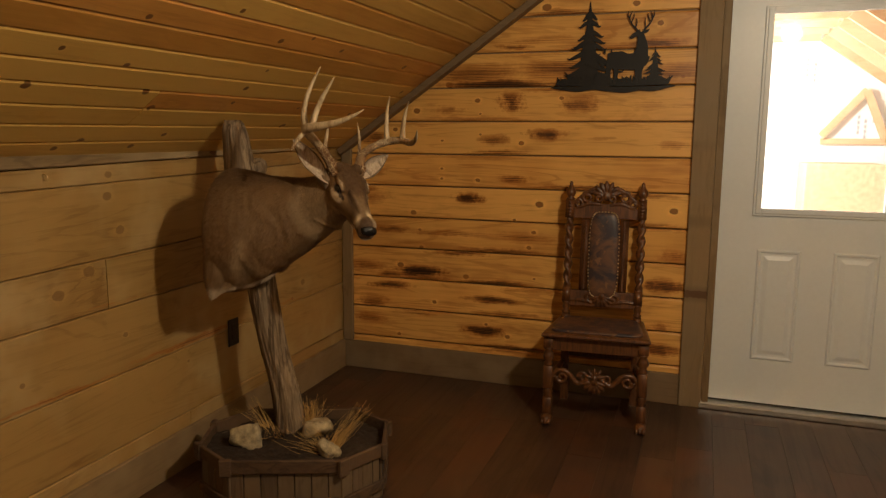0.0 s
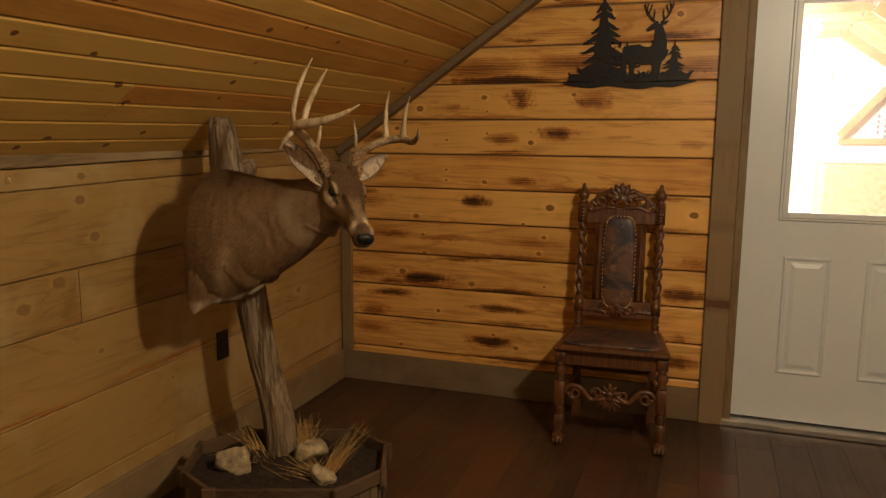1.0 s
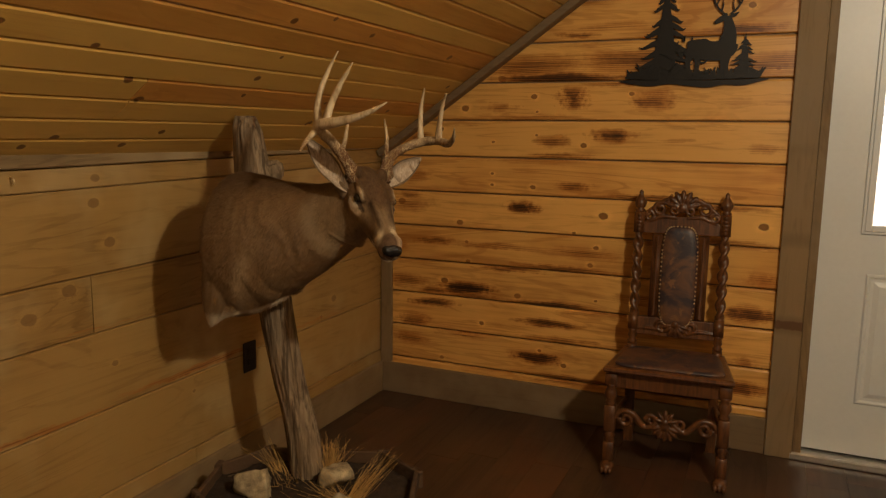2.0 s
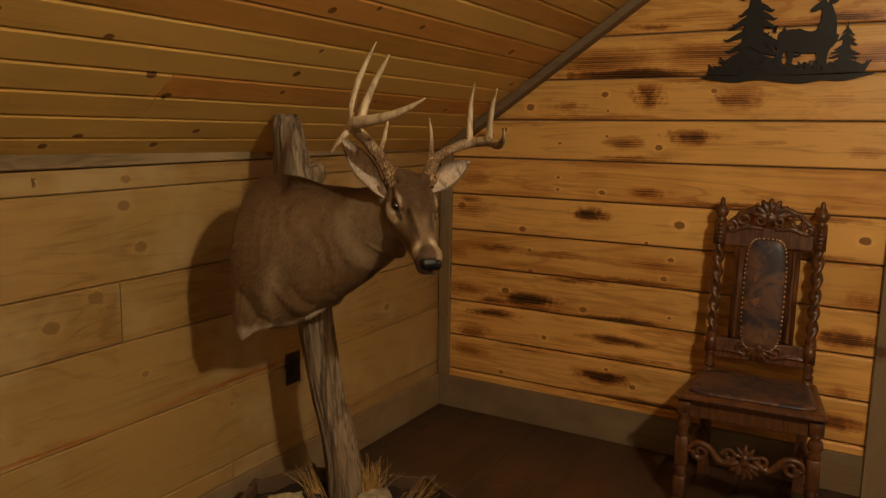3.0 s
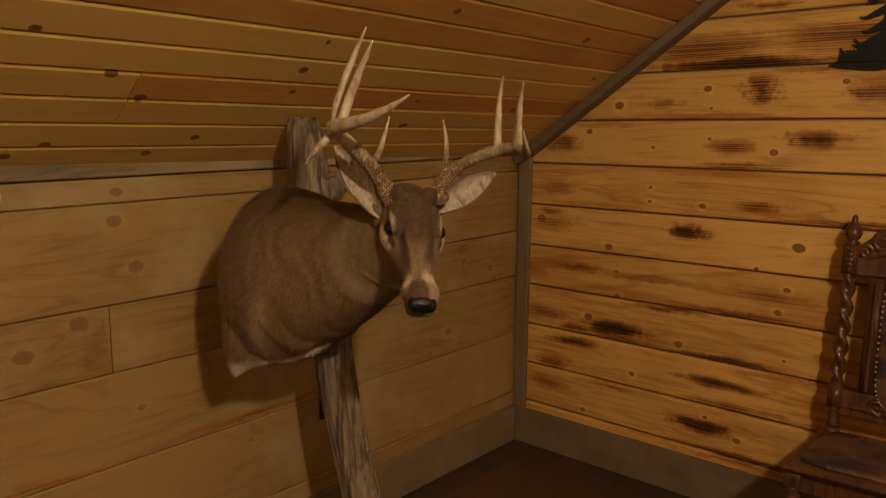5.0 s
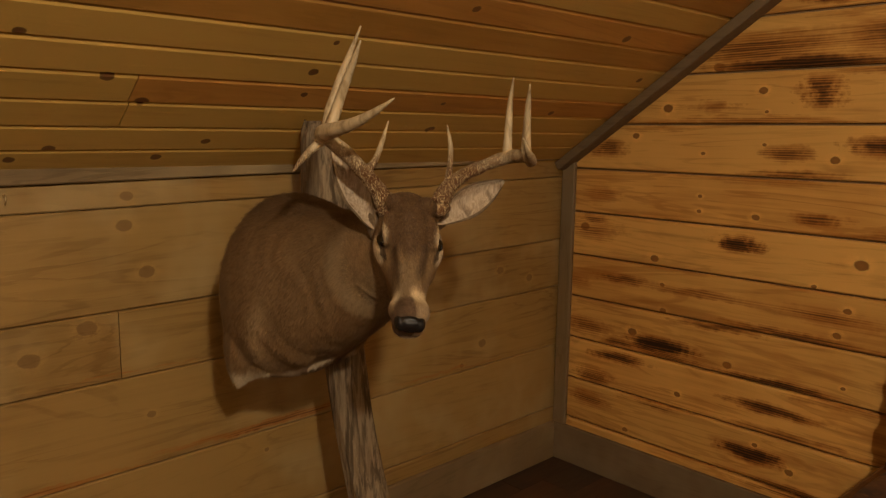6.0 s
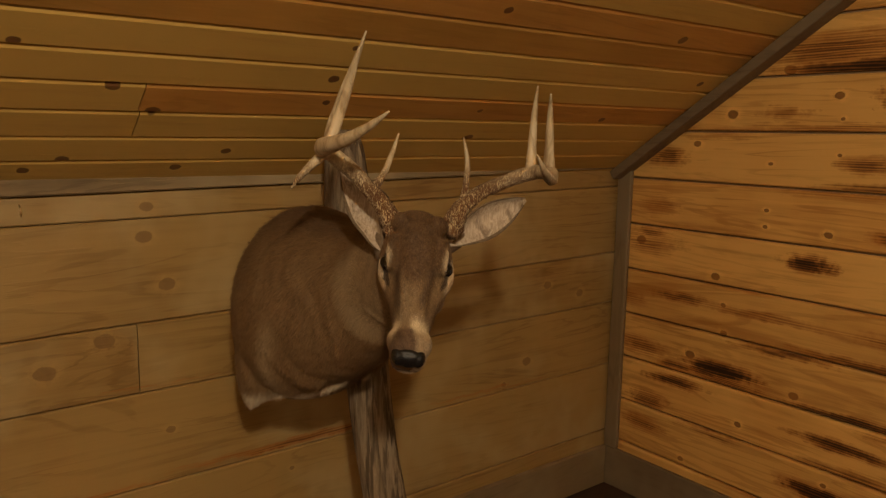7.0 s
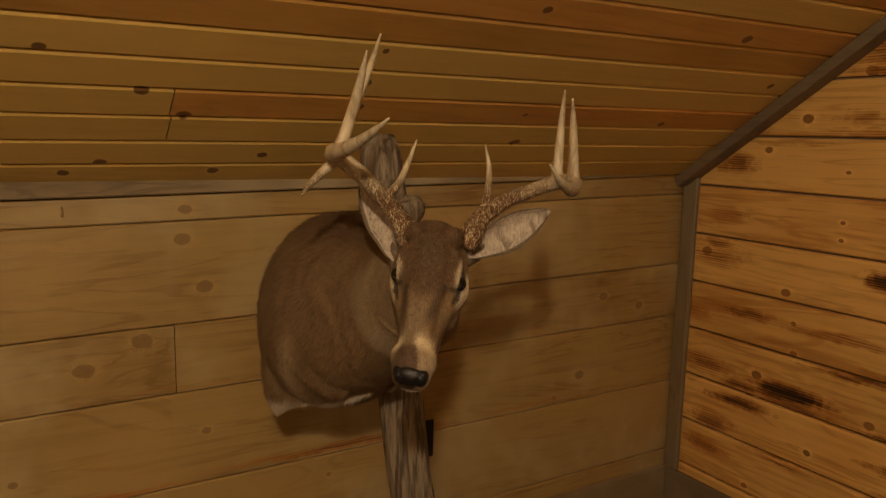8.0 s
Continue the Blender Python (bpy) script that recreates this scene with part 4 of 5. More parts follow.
        blend(0.97 * smooth01(1.25 - oval(0.016, 0.060, -0.010, 0.034, 0.022, 0.016), 0, 0.5), [0.66, 0.56, 0.42])
        blend(0.97 * smooth01(1.15 - oval(0.004, 0.057, 0.0085, 0.024, 0.022, 0.0100), 0, 0.3), [0.025, 0.016, 0.012])
        blend(0.90 * smooth01(1.15 - oval(0.034, 0.050, 0.004, 0.020, 0.018, 0.006), 0, 0.4), [0.04, 0.025, 0.016])
    # white throat
    d = np.linalg.norm((co - np.array(at_head(-0.045, -0.03, -0.125))) / np.array([0.05, 0.06, 0.045]), axis=1)
    blend(0.75 * smooth01(1.2 - d, 0, 0.7), [0.48, 0.39, 0.27])
    att = me.color_attributes.new("coat", "FLOAT_COLOR", "POINT")
    base *= np.array([1.0, 0.96, 0.88])
    att.data.foreach_set("color", np.hstack([base, np.ones((n, 1))]).ravel())


def fur_material(name="deer coat", attribute=True, c=(0.17, 0.11, 0.06)):
    w = Mat(name, 0.78, 0.0, 0.18)
    p = w.local()
    fine = w.noise(w.vec("MULTIPLY", p, (220, 220, 120)), 1.0, 2.0, 0.6, 0.6)
    soft = w.noise(w.vec("MULTIPLY", p, (60, 60, 22)), 1.0, 3.0, 0.6, 1.0)
    if attribute:
        n = w.t.nodes.new("ShaderNodeVertexColor")
        n.layer_name = "coat"
        base = n.outputs[0]
    else:
        base = c
    k = w.math("ADD", w.math("MULTIPLY", fine, 0.6), w.math("MULTIPLY", soft, 0.5))
    dark = w.mix(1.0, base, (0.72, 0.70, 0.67), "MULTIPLY")
    lite = w.mix(1.0, base, (1.22, 1.22, 1.22), "MULTIPLY")
    w.colour(w.mix(w.ramp(k, 0.35, 0.75), dark, lite))
    w.b.inputs["Sheen Weight"].default_value = 0.06
    w.b.inputs["Sheen Roughness"].default_value = 0.5
    w.b.inputs["Sheen Tint"].default_value = (0.8, 0.65, 0.5, 1)
    w.bump(w.math("ADD", fine, soft), 0.55, 0.003)
    return w.m


M_FUR = fur_material()


def hair_material():
    w = Mat("deer hair", 0.6, 0.0, 0.25)
    n = w.t.nodes.new("ShaderNodeVertexColor")
    n.layer_name = "coat"
    w.colour(n.outputs[0])
    return w.m


M_HAIR = hair_material()


def comb(skin, hair, count=110000):
    """Short hairs over the skin, laid back along the neck and down the shoulder."""
    rng = np.random.default_rng(3)
    nv, nf = len(skin.vertices), len(skin.polygons)
    co, no = np.empty(nv * 3), np.empty(nv * 3)
    skin.vertices.foreach_get("co", co), skin.vertices.foreach_get("normal", no)
    co, no = co.reshape(-1, 3), no.reshape(-1, 3)
    col = np.empty(nv * 4)
    skin.color_attributes["coat"].data.foreach_get("color", col)
    col = col.reshape(-1, 4)
    # half as many again on the face
    where = np.linalg.norm(co + np.array(MOUNT) - np.array(HEAD), axis=1) < 0.24
    pick = np.concatenate([rng.integers(0, nv, count - 40000), rng.choice(np.flatnonzero(where), 40000)])
    p = co[pick] + rng.normal(0, 0.002, (count, 3))
    n, c = no[pick], col[pick].copy()
    p -= n * (((p - co[pick]) * n).sum(1))[:, None]
    rel = p + np.array(MOUNT) - np.array(HEAD)
    far = np.linalg.norm(rel, axis=1)
    onhead = smooth01(0.22 - far, 0, 0.06)[:, None]
    flow = np.array([-0.55, 0.0, -0.8]) * (1 - onhead) - np.array(AX) * onhead + rng.normal(0, 0.16, (count, 3))
    flow -= n * (flow * n).sum(1)[:, None]
    flow /= np.linalg.norm(flow, axis=1)[:, None] + 1e-9
    size = ((0.017 * (1 - onhead) + 0.0055 * onhead) * rng.uniform(0.6, 1.2, (count, 1)))
    size *= smooth01(0.30 - rel @ np.array(AX), 0.1, 0.2)[:, None] * 0.7 + 0.3
    side = np.cross(flow, n)
    root = p - n * 0.0006
    tip = p + flow * size + n * size * 0.22
    w = 0.00042 + 0.0003 * (1 - onhead)
    v = np.stack([root - side * w, root + side * w, tip], 1).reshape(-1, 3)
    hair.from_pydata(v.tolist(), [], [(3 * i, 3 * i + 1, 3 * i + 2) for i in range(count)])
    c[:, :3] *= np.where(onhead > 0.5, rng.uniform(0.55, 1.6, (count, 1)), rng.uniform(0.82, 1.24, (count, 1)))
    c3 = np.repeat(c, 3, 0)
    c3[2::3, :3] *= 1.15
    att = hair.color_attributes.new("coat", "FLOAT_COLOR", "POINT")
    att.data.foreach_set("color", c3.ravel())


def inner_ear_material():
    """Pale skin under long hair, with dark tufts in the hollow."""
    w = Mat("pale inner ear", 0.8, 0.0, 0.2)
    p = w.local()
    hair = w.noise(w.vec("MULTIPLY", p, (190, 190, 40)), 1.0, 3.0, 0.65, 0.6)
    tuft = w.noise(w.vec("MULTIPLY", p, (38, 38, 14)), 1.0, 3.0, 0.6, 0.8)
    c = w.mix(w.ramp(hair, 0.3, 0.7), (0.36, 0.27, 0.19), (0.58, 0.47, 0.35))
    c = w.mix(w.ramp(tuft, 0.54, 0.68, 0.0, 0.6), c, (0.13, 0.085, 0.05))
    w.colour(c)
    w.bump(w.math("ADD", hair, tuft), 0.8, 0.004)
    return w.m


def nose_material():
    w = Mat("wet black nose", 0.26, 0.0, 0.5)
    cell = w.t.nodes.new("ShaderNodeTexVoronoi")
    w.put(cell.inputs["Vector"], w.local())
    cell.inputs["Scale"].default_value = 420.0
    w.colour((0.008, 0.007, 0.007))
    w.bump(w.math("SUBTRACT", 1.0, cell.outputs["Distance"]), 0.55, 0.0016)
    return w.m


M_EAR = inner_ear_material()
M_EARBACK = fur_material("ear back", False, (0.17, 0.118, 0.072))
M_NOSE = nose_material()
M_EYE = plain("glass eye", (0.006, 0.004, 0.003), 0.04, vary=0.1, bump=0.0, spec=0.7)


def antler_material():
    w = Mat("antler", 0.48, 0.0, 0.4)
    p = w.pos()
    pearl = w.noise(w.vec("MULTIPLY", p, (260, 260, 90)), 1.0, 3.0, 0.65, 1.4)
    streak = w.noise(w.vec("MULTIPLY", p, (60, 60, 18)), 1.0, 3.0, 0.6, 0.5)
    sep = w.t.nodes.new("ShaderNodeSeparateXYZ")
    w.put(sep.inputs[0], p)
    low = w.ramp(sep.outputs[2], 1.34, 1.42, 1.0, 0.0)
    c = w.mix(w.ramp(streak, 0.4, 0.7), (0.60, 0.47, 0.29), (0.33, 0.22, 0.115))
    rough = w.mix(w.ramp(pearl, 0.52, 0.60), (0.16, 0.066, 0.020), (0.74, 0.57, 0.33))
    c = w.mix(low, c, rough)
    w.colour(c)
    w.bump(w.math("ADD", w.math("MULTIPLY", w.math("MULTIPLY", pearl, low), 1.6), w.math("MULTIPLY", streak, 0.25)), 0.8, 0.006)
    return w.m


M_ANTLER = antler_material()


def deer():
    d = thing("deer_shoulder_mount", pose(*MOUNT), "brown white-tailed deer shoulder mount with tall tan antlers", "taxidermy mount")
    me = deer_form()
    coat(me)
    me.transform(Matrix.Translation(-MOUNT))
    me.materials.clear()
    me.materials.append(M_FUR)
    me.polygons.foreach_set("use_smooth", [True] * len(me.polygons))
    ob = new("cape", me)
    ob.parent = d

    hair = bpy.data.meshes.new("hair")
    comb(me, hair)
    hair.materials.append(M_HAIR)
    coat_hair = new("coat_hair", hair)
    coat_hair.parent = ob
    tagged(coat_hair, "short brown coat hair", kind="stuff")

    def own(name, bm, material, parent=d, label=""):
        bm.transform(Matrix.Translation(-MOUNT))
        return part(name, bm, material, parent, label, smooth=True)

    beams = {
        "right": ([(-1.150, 2.332, 1.262, 0.0165), (-1.158, 2.335, 1.287, 0.0205), (-1.172, 2.315, 1.325, 0.0165), (-1.190, 2.275, 1.375, 0.0150), (-1.205, 2.233, 1.412, 0.0150), (-1.190, 2.208, 1.424, 0.0165), (-1.140, 2.196, 1.430, 0.0145), (-1.075, 2.192, 1.442, 0.0105), (-1.02, 2.198, 1.462, 0.0065), (-0.981, 2.208, 1.484, 0.0015)], [
            [(-1.198, 2.222, 1.420, 0.0125), (-1.219, 2.243, 1.465, 0.0105), (-1.222, 2.268, 1.525, 0.0085), (-1.205, 2.283, 1.58, 0.006), (-1.178, 2.288, 1.629, 0.0015)],
            [(-1.170, 2.205, 1.425, 0.0125), (-1.163, 2.222, 1.475, 0.0100), (-1.140, 2.228, 1.525, 0.0080), (-1.115, 2.226, 1.56, 0.0055), (-1.093, 2.223, 1.589, 0.0015)],
            [(-1.204, 2.222, 1.416, 0.0100), (-1.212, 2.196, 1.393, 0.0080), (-1.219, 2.175, 1.37, 0.0055), (-1.224, 2.161, 1.350, 0.0015)],
            [(-1.180, 2.298, 1.345, 0.0105), (-1.187, 2.330, 1.372, 0.0070), (-1.191, 2.352, 1.41, 0.0050), (-1.195, 2.371, 1.451, 0.0015)]]),
        "left": ([(-1.103, 2.425, 1.262, 0.0165), (-1.109, 2.440, 1.287, 0.0205), (-1.122, 2.475, 1.318, 0.0165), (-1.126, 2.525, 1.342, 0.0150), (-1.110, 2.572, 1.362, 0.0140), (-1.065, 2.598, 1.380, 0.0145), (-1.00, 2.578, 1.384, 0.0130), (-0.945, 2.527, 1.376, 0.0115), (-0.905, 2.470, 1.392, 0.0065), (-0.884, 2.430, 1.421, 0.0015)], [
            [(-1.070, 2.597, 1.378, 0.0120), (-1.074, 2.603, 1.43, 0.0088), (-1.072, 2.604, 1.49, 0.0062), (-1.058, 2.597, 1.546, 0.0015)],
            [(-1.000, 2.577, 1.382, 0.0120), (-0.993, 2.568, 1.43, 0.0088), (-0.978, 2.552, 1.48, 0.0062), (-0.953, 2.526, 1.524, 0.0015)],
            [(-1.122, 2.468, 1.312, 0.0105), (-1.130, 2.484, 1.35, 0.0070), (-1.134, 2.490, 1.40, 0.0052), (-1.136, 2.481, 1.446, 0.0015)]]),
    }
    for side, (beam, tines) in beams.items():
        bm = bmesh.new()
        tube(bm, beam, 60, 14, 0.16, 2)
        for k, t in enumerate(tines):
            tube(bm, t, 26, 11, 0.10, 5 + k)
        # burr: a knobbly ring at the root
        c, r = Vector(beam[1][:3]), random.Random(len(tines))
        axis = (Vector(beam[2][:3]) - Vector(beam[0][:3])).normalized()
        s = axis.orthogonal().normalized()
        u = axis.cross(s)
        for k in range(16):
            th = 2 * math.pi * k / 16
            ball(bm, c - axis * 0.008 + (s * math.cos(th) + u * math.sin(th)) * 0.020, [r.uniform(0.004, 0.0068)] * 3, None, 7, 5)
        # pearling on the lower beam
        lowb = spline(beam, 60)
        for _ in range(70):
            i = r.randint(6, 24)
            p, th = lowb[i], r.uniform(0, 6.28)
            ball(bm, Vector(p[:3]) + (s * math.cos(th) + u * math.sin(th)) * (p[3] * 0.97), [r.uniform(0.0012, 0.0028)] * 2 + [r.uniform(0.002, 0.005)], None, 6, 4)
        own("antler", bm, M_ANTLER)

    def ear(base, tip, facing, wide):
        """A cupped leaf: pale inside, brown behind, with a rolled base."""
        base, tip = Vector(base), Vector(tip)
        ax = tip - base
        length, ax = ax.length, ax.normalized()
        f = Vector(facing)
        f = (f - ax * f.dot(ax)).normalized()
        s = ax.cross(f)
        half = spline([(-0.12, 0.006), (0, 0.016), (0.15, wide * 0.72), (0.40, wide), (0.65, wide * 0.86), (0.87, wide * 0.46), (1.0, 0.004)], 20)
        grids = []
        for depth in (0.0, -0.0045):
            rows = []
            for t, w in half:
                row = []
                for q in np.linspace(-1, 1, 13) * (0.84 if depth == 0.0 else 1.0):
                    cup = 0.024 * (1 - q * q) * (w / wide)
                    wave = 0.0035 * noise.noise(Vector((t * 6, q * 2, wide * 90)))
                    row.append(base + ax * (length * t) + s * (w * q) - f * (cup + wave) + f * depth)
                rows.append(row)
            grids.append(rows)
        outer = bmesh.new()
        for g, turn in ((grids[1], False),):
            vs = [[outer.verts.new(p) for p in row] for row in g]
            edge = [[outer.verts.new(p + f * 0.0025) for p in row] for row in grids[1]]
            for i in range(len(vs) - 1):
                for j in range(12):
                    outer.faces.new((vs[i][j], vs[i][j + 1], vs[i + 1][j + 1], vs[i + 1][j]))
                    outer.faces.new((edge[i][j], edge[i + 1][j], edge[i + 1][j + 1], edge[i][j + 1]))
                outer.faces.new((vs[i][0], vs[i + 1][0], edge[i + 1][0], edge[i][0]))
                outer.faces.new((vs[i][12], edge[i][12], edge[i + 1][12], vs[i + 1][12]))
        tube(outer, [(*(base - ax * 0.03 - f * 0.026), 0.024), (*(base - f * 0.034), 0.024), (*(base + ax * 0.03 - f * 0.040), 0.017), (*(base + ax * 0.055 - f * 0.038), 0.003)], 10, 12)
        e = own("ear", outer, M_EARBACK)
        inner = bmesh.new()
        vs = [[inner.verts.new(p) for p in row] for row in grids[0]]
        mids = [[inner.verts.new(p - f * 0.0012) for p in row] for row in grids[0]]
        for i in range(len(vs) - 1):
            for j in range(12):
                inner.faces.new((vs[i][j], vs[i][j + 1], vs[i + 1][j + 1], vs[i + 1][j]))
                inner.faces.new((mids[i][j], mids[i + 1][j], mids[i + 1][j + 1], mids[i][j + 1]))
        own("inner_ear", inner, M_EAR, e, "pale furred inside of the ear")

    ear((-1.118, 2.458, 1.252), (-1.054, 2.572, 1.330), (0.75, -0.62, -0.15), 0.034)
    ear((-1.180, 2.312, 1.255), (-1.298, 2.305, 1.388), (0.6, -0.78, 0.1), 0.031)
    m = Matrix((AX, LAT, NRM)).transposed().to_4x4()
    for side in (-1, 1):
        bm = bmesh.new()
        ball(bm, at_head(0.004, side * 0.0540, 0.0085), (0.0150, 0.0120, 0.0096), m, 24, 16)
        own("eye", bm, M_EYE, d, "glossy dark glass eye")
    bm = bmesh.new()
    ball(bm, at_head(0.1965, 0, 0.0105), (0.0165, 0.0250, 0.0195), m, 32, 20)
    for side in (-1, 1):
        ball(bm, at_head(0.1945, side * 0.0150, 0.010), (0.0175, 0.0140, 0.0150), m, 18, 12)
    own("nose", bm, M_NOSE, d, "glossy black nose")


deer()

# ---- the carved chair ----


def dark_oak():
    w = Mat("dark carved oak", 0.34, 0.0, 0.5)
    p = w.local()
    g = w.noise(w.vec("MULTIPLY", p, (70, 70, 8)), 1.0, 3.0, 0.6, 0.5)
    b = w.noise(p, 14.0, 3.0, 0.6)
    c = w.mix(w.ramp(g, 0.3, 0.75), (0.155, 0.060, 0.019), (0.052, 0.019, 0.007))
    c = w.mix(w.ramp(b, 0.5, 0.75, 0.0, 0.6), c, (0.03, 0.012, 0.006))
    w.colour(c)
    w.rough(w.math("ADD", w.math("MULTIPLY", b, 0.25), 0.24))
    w.bump(g, 0.25, 0.002)
    return w.m


def tooled_leather():
    w = Mat("tooled leather", 0.42, 0.0, 0.4)
    p = w.local()
    a = w.noise(p, 9.0, 4.0, 0.6, 0.8)
    b = w.noise(w.vec("ADD", p, (3.0, 1.0, 2.0)), 17.0, 4.0, 0.6, 0.6)
    c = w.mix(w.ramp(a, 0.38, 0.60), (0.034, 0.025, 0.032), (0.14, 0.068, 0.036))
    c = w.mix(w.ramp(b, 0.56, 0.66, 0.0, 0.75), c, (0.22, 0.11, 0.045))
    w.colour(c)
    w.bump(w.math("ADD", a, b), 0.4, 0.003)
    return w.m


M_OAK, M_LEATHER = dark_oak(), tooled_leather()


def scroll(bm, x, z, y, r0, r1, start, turns, thick, flip=1, n=26):
    """A carved spiral in the plane of the rail."""
    rows = []
    for k in range(9):
        f = k / 8
        th = start + flip * turns * 2 * math.pi * f
        r = r0 + (r1 - r0) * f
        rows.append((x + r * math.cos(th), y - 0.004 * f, z + r * math.sin(th), thick * (1 - 0.45 * f)))
    tube(bm, rows, n, 8)


def shell(bm, x, z, y, r, up=1, lobes=7):
    for k in range(lobes):
        th = math.pi * (0.08 + 0.84 * k / (lobes - 1))
        m = Matrix.Rotation(-(th - math.pi / 2) * up, 4, "Y")
        ball(bm, (x + 0.55 * r * math.cos(th), y, z + up * 0.55 * r * math.sin(th)), (r * 0.20, 0.016, r * 0.52), m, 8, 6)
    ball(bm, (x, y - 0.006, z), (r * 0.3, 0.014, r * 0.3), None, 10, 8)


def chair():
    ch = thing("carved_chair", pose(-0.388, 3.655, FLOOR, 0, 0, 3.2), "dark carved oak chair with barley-twist posts and tooled leather", "chair")
    P = lambda name, bm, mat=M_OAK, par=ch, label="", smooth=True: part(name, bm, mat, par, label, smooth)
    fx, fy, bx, by = 0.222, -0.17, 0.180, 0.135
    # front legs: foot, turnings and square blocks
    for s in (-1, 1):
        bm = bmesh.new()
        x = s * fx
        ball(bm, (x, fy - 0.022, 0.024), (0.030, 0.042, 0.024), None, 14, 8)
        for t in (-1, 0, 1):
            ball(bm, (x + t * 0.016, fy - 0.052, 0.016), (0.010, 0.018, 0.015), None, 8, 6)
        box(x - 0.022, x + 0.022, fy - 0.022, fy + 0.022, 0.04, 0.125, 0.004, bm)
        turned(bm, x, fy, [(0.12, 0.016), (0.13, 0.024), (0.142, 0.018), (0.15, 0.026), (0.165, 0.018), (0.172, 0.018)])
        box(x - 0.023, x + 0.023, fy - 0.023, fy + 0.023, 0.17, 0.285, 0.004, bm)
        turned(bm, x, fy, [(0.28, 0.018), (0.295, 0.024), (0.305, 0.016), (0.325, 0.027), (0.345, 0.024), (0.36, 0.016), (0.368, 0.024), (0.378, 0.020)])
        box(x - 0.024, x + 0.024, fy - 0.024, fy + 0.024, 0.375, 0.425, 0.003, bm)
        P("front_leg", bm)
    # back legs below the seat
    for s in (-1, 1):
        bm = bmesh.new()
        loft(bm, [[(s * bx + a * 0.02, by + 0.05 * (1 - z / 0.44) + b * 0.02, z) for a, b in ((-1, -1), (1, -1), (1, 1), (-1, 1))] for z in (0, 0.15, 0.3, 0.44)])
        P("back_leg", bm, smooth=False)
    # seat frame and moulded seat board
    P("front_rail", box(-0.225, 0.225, -0.178, -0.152, 0.362, 0.432, 0.003), smooth=False)
    P("back_rail", box(-0.2, 0.2, 0.12, 0.142, 0.362, 0.432, 0.003), smooth=False)
    for s in (-1, 1):
        bm = bmesh.new()
        loft(bm, [[(s * xx + a * 0.011, yy, z) for a, z in ((-1, 0.362), (1, 0.362), (1, 0.432), (-1, 0.432))] for xx, yy in ((0.222, -0.155), (0.185, 0.13))])
        P("side_rail", bm, smooth=False)
    bm = bmesh.new()
    rings = []
    for z, o in ((0.430, -0.012), (0.434, 0.0), (0.442, 0.006), (0.452, 0.004), (0.457, -0.006)):
        rings.append([(-0.248 - o, -0.212 - o, z), (0.248 + o, -0.212 - o, z), (0.208 + o, 0.155 + o, z), (-0.208 - o, 0.155 + o, z)])
    loft(bm, rings)
    P("seat", bm, smooth=False)
    bm = bmesh.new()
    rings = []
    for k in range(8):
        f = k / 7
        e = 1 - 0.22 * f ** 2.5
        z = 0.457 + 0.014 * (1 - (1 - f) ** 2)
        ring = []
        for i in range(40):
            th = 2 * math.pi * i / 40
            c, s = math.cos(th), math.sin(th)
            u, v = math.copysign(abs(c) ** 0.28, c), math.copysign(abs(s) ** 0.28, s)
            ring.append(((0.206 - 0.018 * v) * u * e, -0.028 + 0.160 * v * e, z))
        rings.append(ring)
    loft(bm, rings)
    P("seat_pad", bm, M_LEATHER, ch, "dark tooled leather seat pad with a faded scene")
    lean = lambda z: by + 0.075 * (z - 0.45) / 0.70
    # back posts: blocks, barley twist, finial
    for s in (-1, 1):
        bm = bmesh.new()
        x = s * bx
        y = lambda z: lean(z)

        def block(z0, z1, h=0.021):
            loft(bm, [[(x + a * h, y(z) + b * h, z) for a, b in ((-1, -1), (1, -1), (1, 1), (-1, 1))] for z in (z0, z1)])

        turned_rows = lambda rows: loft(bm, [[(x + r * math.cos(2 * math.pi * k / 14), y(z) + r * math.sin(2 * math.pi * k / 14), z) for k in range(14)] for z, r in rows])
        block(0.44, 0.475, 0.020)
        turned_rows([(0.475, 0.015), (0.487, 0.022), (0.497, 0.014), (0.51, 0.020), (0.528, 0.016), (0.535, 0.021), (0.545, 0.016)])
        block(0.542, 0.612)
        rings = []
        for k in range(120):
            f = k / 119
            z = 0.61 + 0.365 * f
            ph = s * f * 2 * math.pi * 2.9
            ends = min(1.0, f / 0.05, (1 - f) / 0.05)
            ring = []
            for j in range(18):
                th = 2 * math.pi * j / 18
                r = 0.0180 * (1 + 0.30 * ends * math.cos(2 * (th - ph)))
                ring.append((x + r * math.cos(th), y(z) + r * math.sin(th), z))
            rings.append(ring)
        loft(bm, rings)
        block(0.972, 1.062, 0.022)
        for k in range(5):
            ball(bm, (x, y(1.0) - 0.022, 0.985 + 0.016 * k), (0.016 - 0.004 * abs(k - 2), 0.006, 0.010), None, 8, 6)
        P("back_post", bm)
        bm = bmesh.new()
        turned_rows([(1.06, 0.014), (1.068, 0.024), (1.076, 0.014), (1.084, 0.020), (1.098, 0.026), (1.112, 0.024), (1.128, 0.014), (1.14, 0.009), (1.148, 0.010), (1.158, 0.003)])
        P("finial", bm)
    # the two rails that carry the back panel, and its frame
    yb = lean(0.8)
    bm = bmesh.new()
    rows = []
    for k in range(25):
        x = -0.16 + 0.32 * k / 24
        arch = 0.030 * math.cos(math.pi * x / 0.34)
        rows.append([(x, lean(0.99) - 0.016, 0.972), (x, lean(0.99) + 0.014, 0.972), (x, lean(1.03) + 0.014, 1.015 + arch), (x, lean(1.03) - 0.016, 1.015 + arch)])
    loft(bm, rows)
